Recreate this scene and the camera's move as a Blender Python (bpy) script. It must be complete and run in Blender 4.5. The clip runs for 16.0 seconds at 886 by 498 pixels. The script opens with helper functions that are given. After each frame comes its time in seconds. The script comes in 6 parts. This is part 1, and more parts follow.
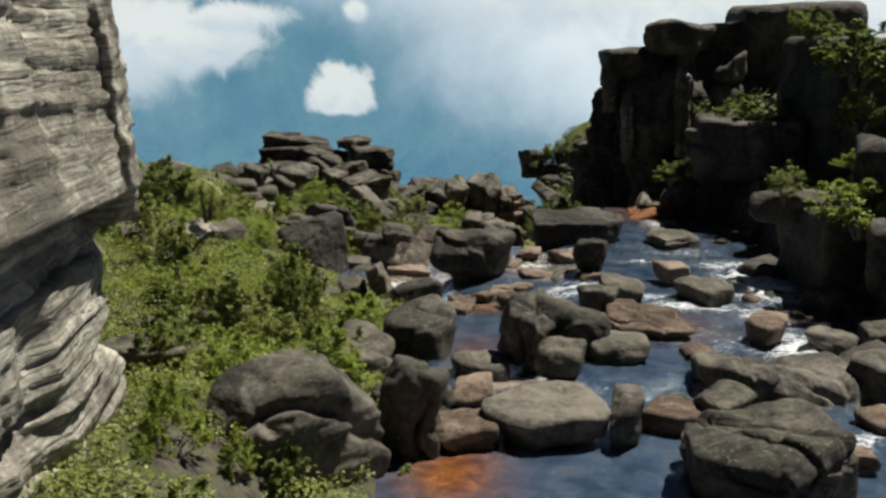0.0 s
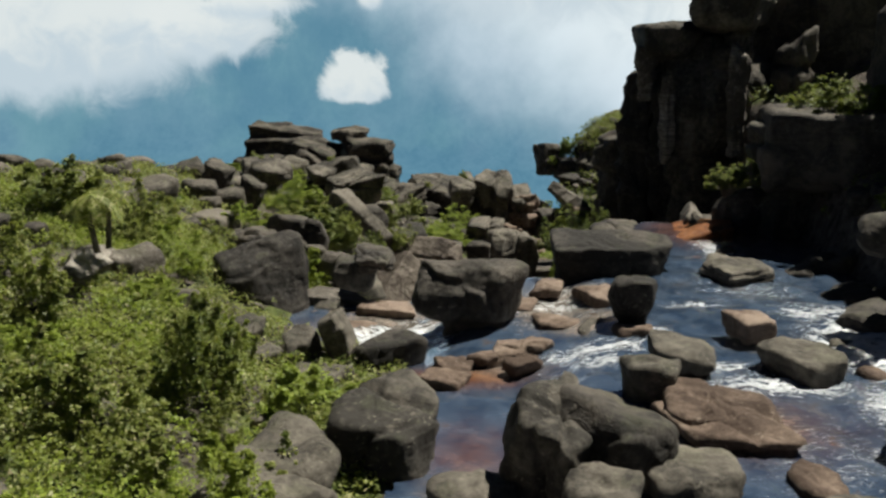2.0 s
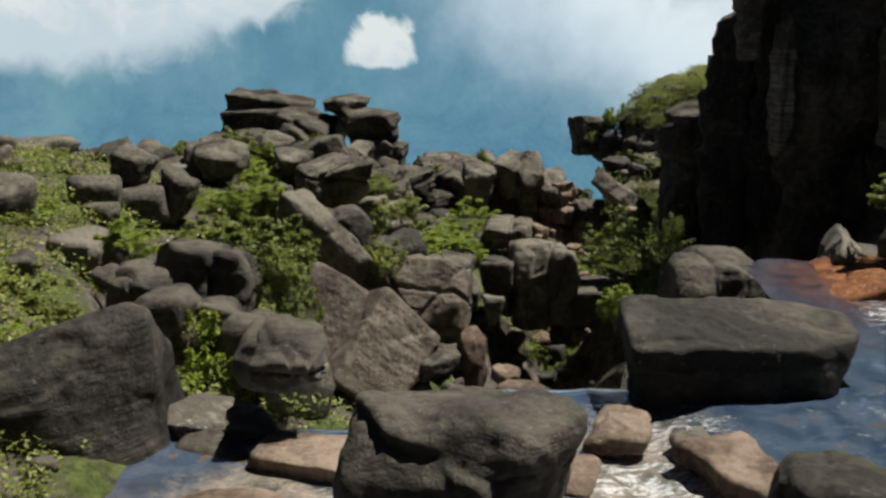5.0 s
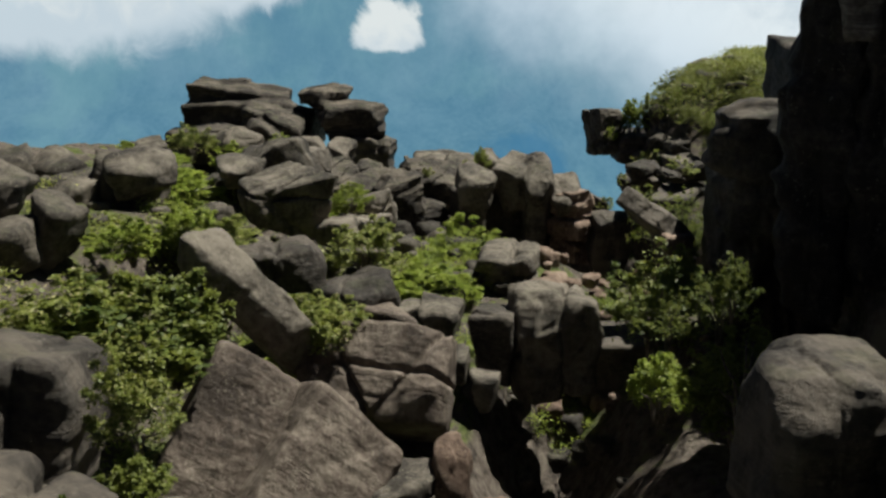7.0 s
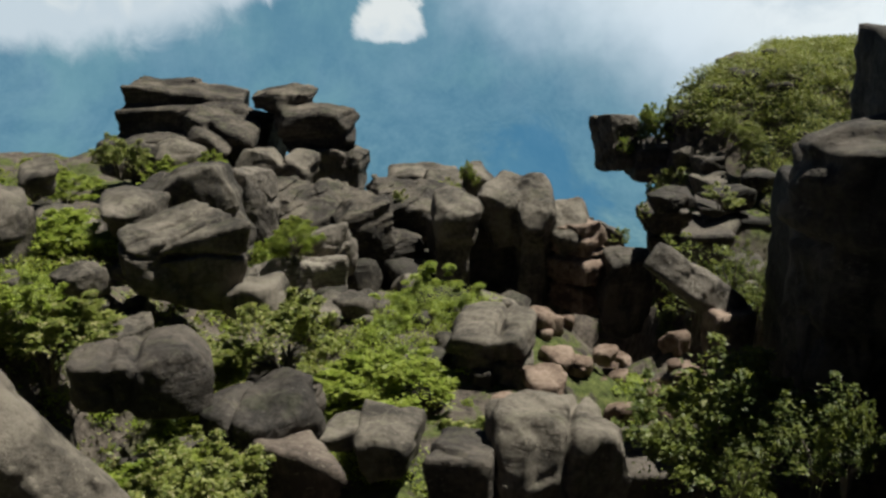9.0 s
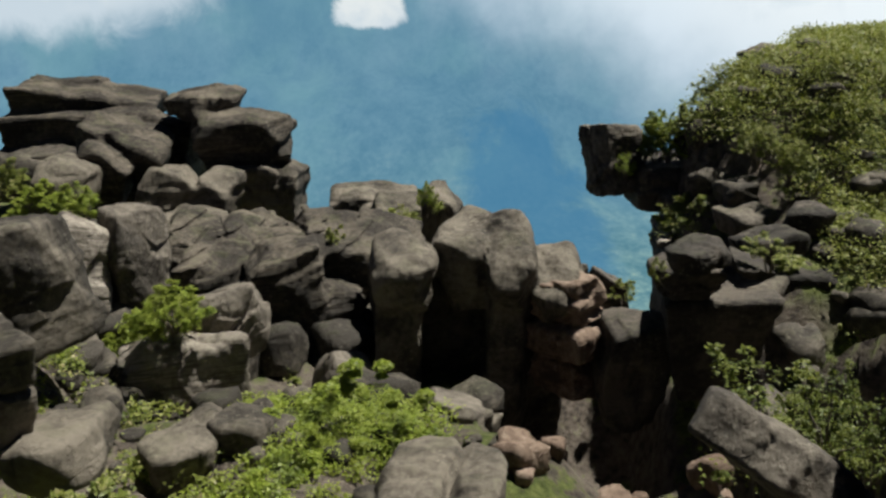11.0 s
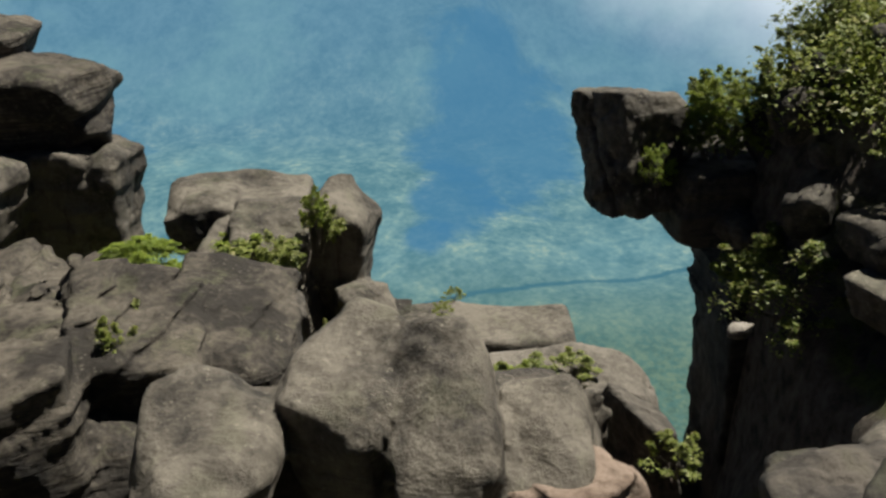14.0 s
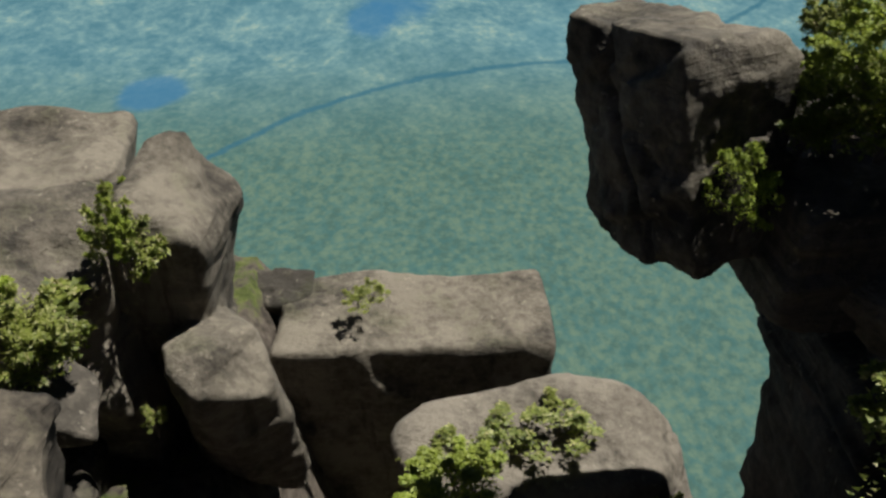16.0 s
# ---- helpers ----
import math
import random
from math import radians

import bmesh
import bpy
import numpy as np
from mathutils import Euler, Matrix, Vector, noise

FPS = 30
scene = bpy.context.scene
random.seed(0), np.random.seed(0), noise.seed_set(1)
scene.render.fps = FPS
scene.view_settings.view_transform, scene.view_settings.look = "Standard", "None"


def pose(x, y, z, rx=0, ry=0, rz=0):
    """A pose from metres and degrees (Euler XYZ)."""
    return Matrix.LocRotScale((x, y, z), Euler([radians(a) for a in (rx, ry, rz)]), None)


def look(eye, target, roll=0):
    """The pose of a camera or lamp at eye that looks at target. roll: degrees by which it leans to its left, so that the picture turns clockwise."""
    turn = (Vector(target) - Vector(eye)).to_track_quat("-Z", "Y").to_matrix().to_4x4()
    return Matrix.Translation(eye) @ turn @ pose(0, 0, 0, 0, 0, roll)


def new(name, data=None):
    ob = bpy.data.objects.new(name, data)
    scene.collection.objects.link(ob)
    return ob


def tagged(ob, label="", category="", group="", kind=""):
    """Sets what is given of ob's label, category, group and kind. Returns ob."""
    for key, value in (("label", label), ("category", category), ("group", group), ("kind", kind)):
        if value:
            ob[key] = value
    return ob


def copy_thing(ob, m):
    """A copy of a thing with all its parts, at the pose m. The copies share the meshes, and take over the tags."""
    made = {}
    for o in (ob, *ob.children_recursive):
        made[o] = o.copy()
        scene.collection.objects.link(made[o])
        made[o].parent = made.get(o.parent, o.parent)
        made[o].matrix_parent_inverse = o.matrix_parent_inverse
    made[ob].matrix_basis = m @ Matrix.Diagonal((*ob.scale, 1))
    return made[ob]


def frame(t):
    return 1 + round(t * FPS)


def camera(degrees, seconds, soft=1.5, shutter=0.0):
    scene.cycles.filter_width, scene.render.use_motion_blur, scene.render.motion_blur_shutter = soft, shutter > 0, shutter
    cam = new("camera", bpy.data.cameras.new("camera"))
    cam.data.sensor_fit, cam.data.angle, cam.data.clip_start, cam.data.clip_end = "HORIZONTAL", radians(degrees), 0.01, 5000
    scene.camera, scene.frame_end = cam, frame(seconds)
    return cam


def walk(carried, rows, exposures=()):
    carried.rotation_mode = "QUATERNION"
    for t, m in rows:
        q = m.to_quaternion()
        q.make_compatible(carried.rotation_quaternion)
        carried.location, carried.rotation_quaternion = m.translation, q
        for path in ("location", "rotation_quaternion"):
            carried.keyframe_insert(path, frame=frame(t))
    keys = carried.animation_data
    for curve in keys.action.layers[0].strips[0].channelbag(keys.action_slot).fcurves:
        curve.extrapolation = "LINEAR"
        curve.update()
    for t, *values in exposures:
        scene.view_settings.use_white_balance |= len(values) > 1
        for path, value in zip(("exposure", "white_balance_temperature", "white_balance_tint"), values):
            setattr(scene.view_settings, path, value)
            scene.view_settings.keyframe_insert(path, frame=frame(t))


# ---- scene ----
cam = camera(49.7, 16.0, soft=2.6)
METRES, EYE, TILT, LEAN, TURN = 125.0, 13.7, -13.0, 0.0, 0.0
ROWS = [
    (0.0, 0.0, 0.0, 0.0, -0.0, 0.0, 0.0),
    (0.5, 0.0022, 0.0291, 0.0042, 0.12, -0.16, -0.34),
    (1.0, 0.0047, 0.0607, 0.0087, 0.31, -0.33, -0.48),
    (1.5, 0.007, 0.0899, 0.0129, 0.52, -0.49, -0.42),
    (2.0, 0.009, 0.1219, 0.0172, 0.78, -0.67, -0.38),
    (2.5, 0.0105, 0.1514, 0.0211, 1.09, -1.0, -0.33),
    (3.0, 0.0117, 0.1835, 0.0252, 1.38, -1.42, -0.33),
    (3.5, 0.0126, 0.213, 0.0289, 1.59, -1.76, -0.35),
    (4.0, 0.0143, 0.2447, 0.0331, 1.93, -2.12, -0.42),
    (6.5, 0.0224, 0.3929, 0.0544, 2.78, -3.46, -0.28),
    (7.0, 0.0243, 0.4244, 0.0592, 2.93, -3.69, -0.2),
    (7.5, 0.0261, 0.4536, 0.0636, 3.04, -3.83, -0.15),
    (8.0, 0.0283, 0.4852, 0.0687, 3.1, -3.98, -0.13),
    (8.5, 0.0305, 0.5147, 0.0733, 3.1, -4.11, -0.03),
    (9.0, 0.0327, 0.5467, 0.0786, 3.1, -4.24, 0.1),
    (11.5, 0.0433, 0.7, 0.1026, 1.75, -5.52, 0.71),
    (12.0, 0.0457, 0.733, 0.1072, 1.44, -6.03, 0.89),
    (12.5, 0.0477, 0.7634, 0.1111, 1.21, -6.53, 1.02),
    (13.0, 0.0494, 0.7964, 0.1153, 0.92, -7.44, 1.13),
    (13.5, 0.0511, 0.8271, 0.119, 0.5, -8.85, 1.27),
    (14.0, 0.0533, 0.8601, 0.1236, -0.08, -11.05, 1.45),
    (14.5, 0.0554, 0.8908, 0.1275, -0.77, -13.71, 1.66),
    (15.0, 0.058, 0.9243, 0.1321, -1.61, -17.23, 1.85),
    (15.5, 0.0604, 0.9548, 0.1361, -2.5, -20.46, 1.96),
    (16.0, 0.0633, 0.9879, 0.1406, -3.49, -24.09, 2.08),
]
walk(cam, [(t, pose(0, 0, EYE, TILT, LEAN, TURN) @ pose(METRES * x, METRES * y, METRES * z, 90 + pitch, roll, yaw)) for t, x, y, z, yaw, pitch, roll in ROWS], exposures=((0.0, 0.54, 6500, 5), (8.0, 0.54, 6500, 6), (12.0, 0.63, 6500, 7), (16.0, 0.63, 6500, 7)))


def part(name, bm, material, parent, label=""):
    """Link a bmesh or a mesh as one object under a thing."""
    if isinstance(bm, bmesh.types.BMesh):
        me = bpy.data.meshes.new(name)
        bm.to_mesh(me)
        bm.free()
    else:
        me = bm
    if material and not me.materials:
        me.materials.append(material)
    ob = new(name, me)
    ob.parent = parent
    if label:
        ob["label"] = label
    return ob


def mesh_of(name, verts, faces, material, smooth=True):
    me = bpy.data.meshes.new(name)
    verts = np.asarray(verts, dtype=np.float32)
    faces = np.asarray(faces, dtype=np.int32)
    k = faces.shape[1]
    me.vertices.add(len(verts))
    me.vertices.foreach_set("co", verts.ravel())
    me.loops.add(faces.size)
    me.loops.foreach_set("vertex_index", faces.ravel())
    me.polygons.add(len(faces))
    me.polygons.foreach_set("loop_start", np.arange(0, faces.size, k, dtype=np.int32))
    me.update(calc_edges=True)
    me.polygons.foreach_set("use_smooth", np.full(len(faces), smooth, dtype=bool))
    me.materials.append(material)
    me.update()
    return me


# ---- smooth value noise on arrays ----
def lattice(i, j, k, seed):
    h = (i * 374761393 + j * 668265263 + k * 1442695041 + seed * 1013904223) & 0xFFFFFFFF
    h = ((h ^ (h >> 13)) * 1274126177) & 0xFFFFFFFF
    h = ((h ^ (h >> 16)) * 2246822519) & 0xFFFFFFFF
    return ((h ^ (h >> 15)) & 0xFFFFFF) / 8388608.0 - 1.0


def vnoise(p, seed=0):
    p = np.asarray(p, dtype=float)
    f = np.floor(p)
    i = f.astype(np.int64)
    u = p - f
    u = u * u * u * (u * (u * 6 - 15) + 10)
    out = 0
    for a in (0, 1):
        for b in (0, 1):
            for c in (0, 1):
                w = (u[..., 0] if a else 1 - u[..., 0]) * (u[..., 1] if b else 1 - u[..., 1]) * (u[..., 2] if c else 1 - u[..., 2])
                out = out + w * lattice(i[..., 0] + a, i[..., 1] + b, i[..., 2] + c, seed)
    return out


def fbm(p, seed=0, octaves=4, gain=0.5):
    out, amp = 0, 1.0
    for o in range(octaves):
        out = out + amp * vnoise(p * 2.03 ** o, seed + 17 * o)
        amp *= gain
    return out


def ss(a, b, v):
    u = np.clip((v - a) / (b - a), 0, 1)
    return u * u * (3 - 2 * u)


# ---- world and sun ----
SUN_EL, SUN_AZ = 65.0, 58.0   # degrees above the horizon, degrees from +y towards +x
world = bpy.data.worlds.new("sky")
scene.world = world
world.use_nodes = True
wn = world.node_tree
wn.nodes.clear()
sky = wn.nodes.new("ShaderNodeTexSky")
sky.sky_type = 'NISHITA'
sky.sun_disc = False
sky.sun_elevation = radians(SUN_EL)
sky.sun_rotation = radians(SUN_AZ)
sky.altitude = 3000
sky.air_density = 0.16
sky.dust_density = 0.1
back = wn.nodes.new("ShaderNodeBackground")
back.inputs["Strength"].default_value = 0.05
wout = wn.nodes.new("ShaderNodeOutputWorld")
wn.links.new(sky.outputs[0], back.inputs[0])
wn.links.new(back.outputs[0], wout.inputs[0])

sun_data = bpy.data.lights.new("sun", 'SUN')
sun_data.energy = 5.0
sun_data.angle = radians(0.53)
sun_data.color = (1.0, 0.95, 0.87)
sun = new("sun", sun_data)
se, sa = radians(SUN_EL), radians(SUN_AZ)
sun.matrix_world = look((0, 0, 0), (-math.sin(sa) * math.cos(se), -math.cos(sa) * math.cos(se), -math.sin(se)))
sun.location = (40, 60, 90)


# ---- materials ----
class Nodes:
    """Short hand for a node tree."""

    def __init__(self, name):
        self.m = bpy.data.materials.new(name)
        self.m.use_nodes = True
        self.t = self.m.node_tree
        self.t.nodes.clear()
        self.out = self.t.nodes.new("ShaderNodeOutputMaterial")

    def link(self, value, socket):
        if isinstance(value, bpy.types.NodeSocket):
            self.t.links.new(value, socket)
        elif value is not None:
            socket.default_value = value

    def pos(self):
        return self.t.nodes.new("ShaderNodeNewGeometry").outputs["Position"]

    def obj(self):
        return self.t.nodes.new("ShaderNodeTexCoord").outputs["Object"]

    def island(self):
        return self.t.nodes.new("ShaderNodeNewGeometry").outputs["Random Per Island"]

    def rand(self):
        return self.t.nodes.new("ShaderNodeObjectInfo").outputs["Random"]

    def attr(self, name):
        n = self.t.nodes.new("ShaderNodeAttribute")
        n.attribute_name = name
        return n.outputs["Fac"]

    def noise(self, vec, scale, detail=5, rough=0.55, distort=0.0):
        n = self.t.nodes.new("ShaderNodeTexNoise")
        self.link(vec, n.inputs["Vector"])
        n.inputs["Scale"].default_value = scale
        n.inputs["Detail"].default_value = detail
        n.inputs["Roughness"].default_value = rough
        n.inputs["Distortion"].default_value = distort
        return n.outputs["Fac"]

    def voronoi(self, vec, scale, feature='F1'):
        n = self.t.nodes.new("ShaderNodeTexVoronoi")
        n.feature = feature
        self.link(vec, n.inputs["Vector"])
        n.inputs["Scale"].default_value = scale
        return n.outputs["Distance"]

    def mapped(self, vec, scale=(1, 1, 1), loc=(0, 0, 0), rot=(0, 0, 0)):
        n = self.t.nodes.new("ShaderNodeMapping")
        self.link(vec, n.inputs["Vector"])
        n.inputs["Scale"].default_value = scale
        n.inputs["Location"].default_value = loc
        n.inputs["Rotation"].default_value = rot
        return n.outputs["Vector"]

    def sep(self, vec):
        n = self.t.nodes.new("ShaderNodeSeparateXYZ")
        self.link(vec, n.inputs[0])
        return n.outputs

    def normal_z(self):
        return self.sep(self.t.nodes.new("ShaderNodeNewGeometry").outputs["Normal"])[2]

    def math(self, op, a, b=None, c=None):
        n = self.t.nodes.new("ShaderNodeMath")
        n.operation = op
        for v, s in zip((a, b, c), n.inputs):
            self.link(v, s)
        return n.outputs[0]

    def step(self, v, a, b):
        n = self.t.nodes.new("ShaderNodeMapRange")
        n.interpolation_type = 'SMOOTHSTEP'
        self.link(v, n.inputs["Value"])
        self.link(a, n.inputs["From Min"])
        self.link(b, n.inputs["From Max"])
        return n.outputs[0]

    def mix(self, f, a, b, mode='MIX'):
        n = self.t.nodes.new("ShaderNodeMix")
        n.data_type = 'RGBA'
        n.blend_type = mode
        self.link(f, n.inputs[0])
        for v, s in ((a, n.inputs[6]), (b, n.inputs[7])):
            self.link((*v, 1) if isinstance(v, tuple) and len(v) == 3 else v, s)
        return n.outputs[2]

    def ramp(self, f, *stops):
        n = self.t.nodes.new("ShaderNodeValToRGB")
        e = n.color_ramp.elements
        while len(e) < len(stops):
            e.new(0.5)
        for el, (p, c) in zip(e, stops):
            el.position, el.color = p, (*c, 1)
        self.link(f, n.inputs[0])
        return n.outputs[0]

    def bump(self, height, strength, distance, normal=None):
        n = self.t.nodes.new("ShaderNodeBump")
        self.link(height, n.inputs["Height"])
        n.inputs["Strength"].default_value = strength
        n.inputs["Distance"].default_value = distance
        if normal:
            self.link(normal, n.inputs["Normal"])
        return n.outputs[0]

    def principled(self, color, rough, normal=None, **more):
        n = self.t.nodes.new("ShaderNodeBsdfPrincipled")
        self.link((*color, 1) if isinstance(color, tuple) else color, n.inputs["Base Color"])
        self.link(rough, n.inputs["Roughness"])
        if normal:
            self.link(normal, n.inputs["Normal"])
        for k, v in more.items():
            self.link(v, n.inputs[k.replace("_", " ")])
        return n.outputs[0]

    def done(self, shader):
        self.t.links.new(shader, self.out.inputs["Surface"])
        return self.m


def rock_material(name, low, mid, high, lichen, moss=0.0, bands=0.25, ledges=1.0):
    """Weathered sandstone: blackened skin, worn paler patches, bedding lines, lichen specks."""
    n = Nodes(name)
    p = n.pos()
    big = n.noise(p, 0.35, 6, 0.6, 0.4)
    fine = n.noise(p, 3.2, 7, 0.65)
    grit = n.noise(p, 22.0, 4, 0.6)
    own = n.obj()
    bed = n.noise(n.mapped(own, (0.35, 0.35, 4.5), rot=(0.08, -0.06, 0)), 1.0, 6, 0.65, 0.9)
    f = n.math('ADD', n.math('MULTIPLY', big, 0.66), n.math('MULTIPLY', fine, 0.34))
    f = n.math('ADD', f, n.math('MULTIPLY', n.math('SUBTRACT', n.rand(), 0.5), 0.12))
    col = n.ramp(f, (0.425, low), (0.515, mid), (0.605, high))
    steep = n.math('ADD', 0.15, n.math('MULTIPLY', n.step(n.normal_z(), 0.8, 0.45), 0.85))
    if bands > 0.5:
        thin = n.noise(n.mapped(own, (0.5, 0.5, 9.0), rot=(0.1, -0.12, 0)), 1.0, 3, 0.5, 0.25)
        col = n.mix(n.math('MULTIPLY', n.step(thin, 0.52, 0.58), n.math('MULTIPLY', steep, 0.65)), col, low)
    col = n.mix(n.math('MULTIPLY', n.step(bed, 0.54, 0.66), n.math('MULTIPLY', steep, bands)), col, low)
    streak = n.noise(n.mapped(p, (1.3, 1.3, 0.16)), 1.4, 5, 0.6, 0.3)
    col = n.mix(n.math('MULTIPLY', n.step(streak, 0.56, 0.7), n.math('MULTIPLY', steep, 0.6)), col, low)
    spots = n.math('MULTIPLY', n.step(n.noise(p, 6.5, 3, 0.5), 0.6, 0.68), n.step(n.noise(p, 0.9, 3), 0.47, 0.6))
    col = n.mix(n.math('MULTIPLY', spots, 0.45), col, lichen)
    if moss:
        green = n.math('MULTIPLY', n.step(n.normal_z(), 0.55, 0.9), n.step(n.noise(p, 0.8, 6, 0.65), 0.5, 0.62))
        col = n.mix(n.math('MULTIPLY', green, moss), col, (0.06, 0.075, 0.02))
    # shallow weathering hollows
    h = n.math('ADD', n.math('MULTIPLY', fine, 0.5), n.math('ADD', n.math('MULTIPLY', grit, 0.12), n.math('MULTIPLY', n.math('MULTIPLY', bed, steep), 0.5 * ledges)))
    scoop = n.noise(p, 1.1, 4, 0.5)
    nor = n.bump(h, 0.8, 0.24)
    nor = n.bump(scoop, 0.5, 0.4, nor)
    return n.done(n.principled(col, 0.82, nor, Specular_IOR_Level=0.35))


ROCK = rock_material("sandstone", (0.029, 0.025, 0.02), (0.09, 0.078, 0.062), (0.158, 0.138, 0.111), (0.27, 0.24, 0.19), 0.15)
# darker copy for dark boulders and for shaded rock, its shade put into the colour
DARK_SHADED = rock_material("dark_shaded_sandstone", (0.016, 0.0135, 0.011), (0.048, 0.041, 0.034), (0.092, 0.078, 0.063), (0.17, 0.155, 0.13), 0.15)
RED = rock_material("red_sandstone", (0.06, 0.038, 0.026), (0.14, 0.098, 0.072), (0.235, 0.175, 0.135), (0.34, 0.28, 0.22))
BAND = rock_material("bedded_sandstone", (0.022, 0.018, 0.014), (0.078, 0.066, 0.051), (0.135, 0.115, 0.09), (0.22, 0.195, 0.155), 0.2, 0.75, 2.2)
WORN = rock_material("worn_sandstone", (0.045, 0.039, 0.032), (0.115, 0.1, 0.082), (0.175, 0.154, 0.127), (0.3, 0.275, 0.23), 0.0, 0.3, 0.6)
PALE = rock_material("pale_sandstone", (0.08, 0.068, 0.055), (0.21, 0.185, 0.155), (0.33, 0.3, 0.26), (0.45, 0.42, 0.37), 0.15, 0.6, 1.8)

SLAB = rock_material("laminated_sandstone", (0.05, 0.039, 0.031), (0.115, 0.091, 0.073), (0.175, 0.146, 0.118), (0.27, 0.24, 0.19), 0.0, 0.35, 0.7)
WET = rock_material("wet_amber_sandstone", (0.05, 0.016, 0.004), (0.16, 0.052, 0.012), (0.27, 0.115, 0.04), (0.6, 0.5, 0.4), 0.0, 0.3, 0.8)
CHALK = rock_material("banded_cliff_sandstone", (0.15, 0.133, 0.108), (0.33, 0.3, 0.25), (0.5, 0.47, 0.405), (0.55, 0.52, 0.47), 0.0, 0.8, 2.0)


def ground_material():
    n = Nodes("plateau_ground")
    p = n.pos()
    big = n.noise(p, 0.16, 6, 0.6)
    fine = n.noise(p, 1.7, 7, 0.65)
    stone = n.ramp(fine, (0.35, (0.04, 0.034, 0.029)), (0.52, (0.12, 0.1, 0.083)), (0.7, (0.19, 0.165, 0.135)))
    turf = n.ramp(n.noise(p, 2.4, 6, 0.7), (0.32, (0.03, 0.04, 0.012)), (0.52, (0.085, 0.105, 0.03)), (0.72, (0.16, 0.17, 0.06)))
    flat = n.step(n.normal_z(), 0.55, 0.8)
    f = n.math('MULTIPLY', flat, n.step(n.math('ADD', n.math('MULTIPLY', big, 0.6), n.math('MULTIPLY', fine, 0.4)), 0.47, 0.54))
    col = n.mix(f, stone, turf)
    nor = n.bump(n.noise(p, 2.2, 8, 0.7), 0.9, 0.35)
    return n.done(n.principled(col, 0.9, nor, Specular_IOR_Level=0.2))


GROUND = ground_material()


def leaf_material(name, *stops):
    n = Nodes(name)
    c = n.ramp(n.island(), *stops)
    tint = n.noise(n.pos(), 0.5, 4, 0.6)
    c = n.mix(n.step(tint, 0.46, 0.6), c, n.mix(0.5, c, (0.22, 0.25, 0.045)))
    c = n.mix(n.step(tint, 0.45, 0.34), c, n.mix(0.6, c, (0.05, 0.085, 0.02)))
    d = n.principled(c, 0.5, None, Specular_IOR_Level=0.4)
    tr = n.t.nodes.new("ShaderNodeBsdfTranslucent")
    n.link(n.mix(0.5, c, (0.2, 0.22, 0.03)), tr.inputs[0])
    mx = n.t.nodes.new("ShaderNodeMixShader")
    mx.inputs[0].default_value = 0.5
    n.t.links.new(d, mx.inputs[1])
    n.t.links.new(tr.outputs[0], mx.inputs[2])
    return n.done(mx.outputs[0])


LEAF_A = leaf_material("shrub_leaf", (0.0, (0.07, 0.1, 0.02)), (0.35, (0.18, 0.225, 0.045)), (0.7, (0.3, 0.335, 0.085)), (0.9, (0.46, 0.46, 0.2)), (1.0, (0.5, 0.42, 0.25)))
LEAF_B = leaf_material("bright_leaf", (0.0, (0.14, 0.2, 0.022)), (0.5, (0.27, 0.36, 0.04)), (1.0, (0.42, 0.48, 0.1)))
LEAF_C = leaf_material("dark_leaf", (0.0, (0.045, 0.07, 0.016)), (0.5, (0.115, 0.16, 0.035)), (0.85, (0.2, 0.235, 0.06)), (1.0, (0.3, 0.3, 0.11)))


def bark_material():
    n = Nodes("grey_bark")
    p = n.pos()
    c = n.ramp(n.noise(n.mapped(p, (9, 9, 2)), 1.0, 5), (0.35, (0.05, 0.04, 0.03)), (0.65, (0.17, 0.145, 0.12)))
    return n.done(n.principled(c, 0.9, n.bump(n.noise(p, 30, 4), 0.5, 0.02)))


BARK = bark_material()


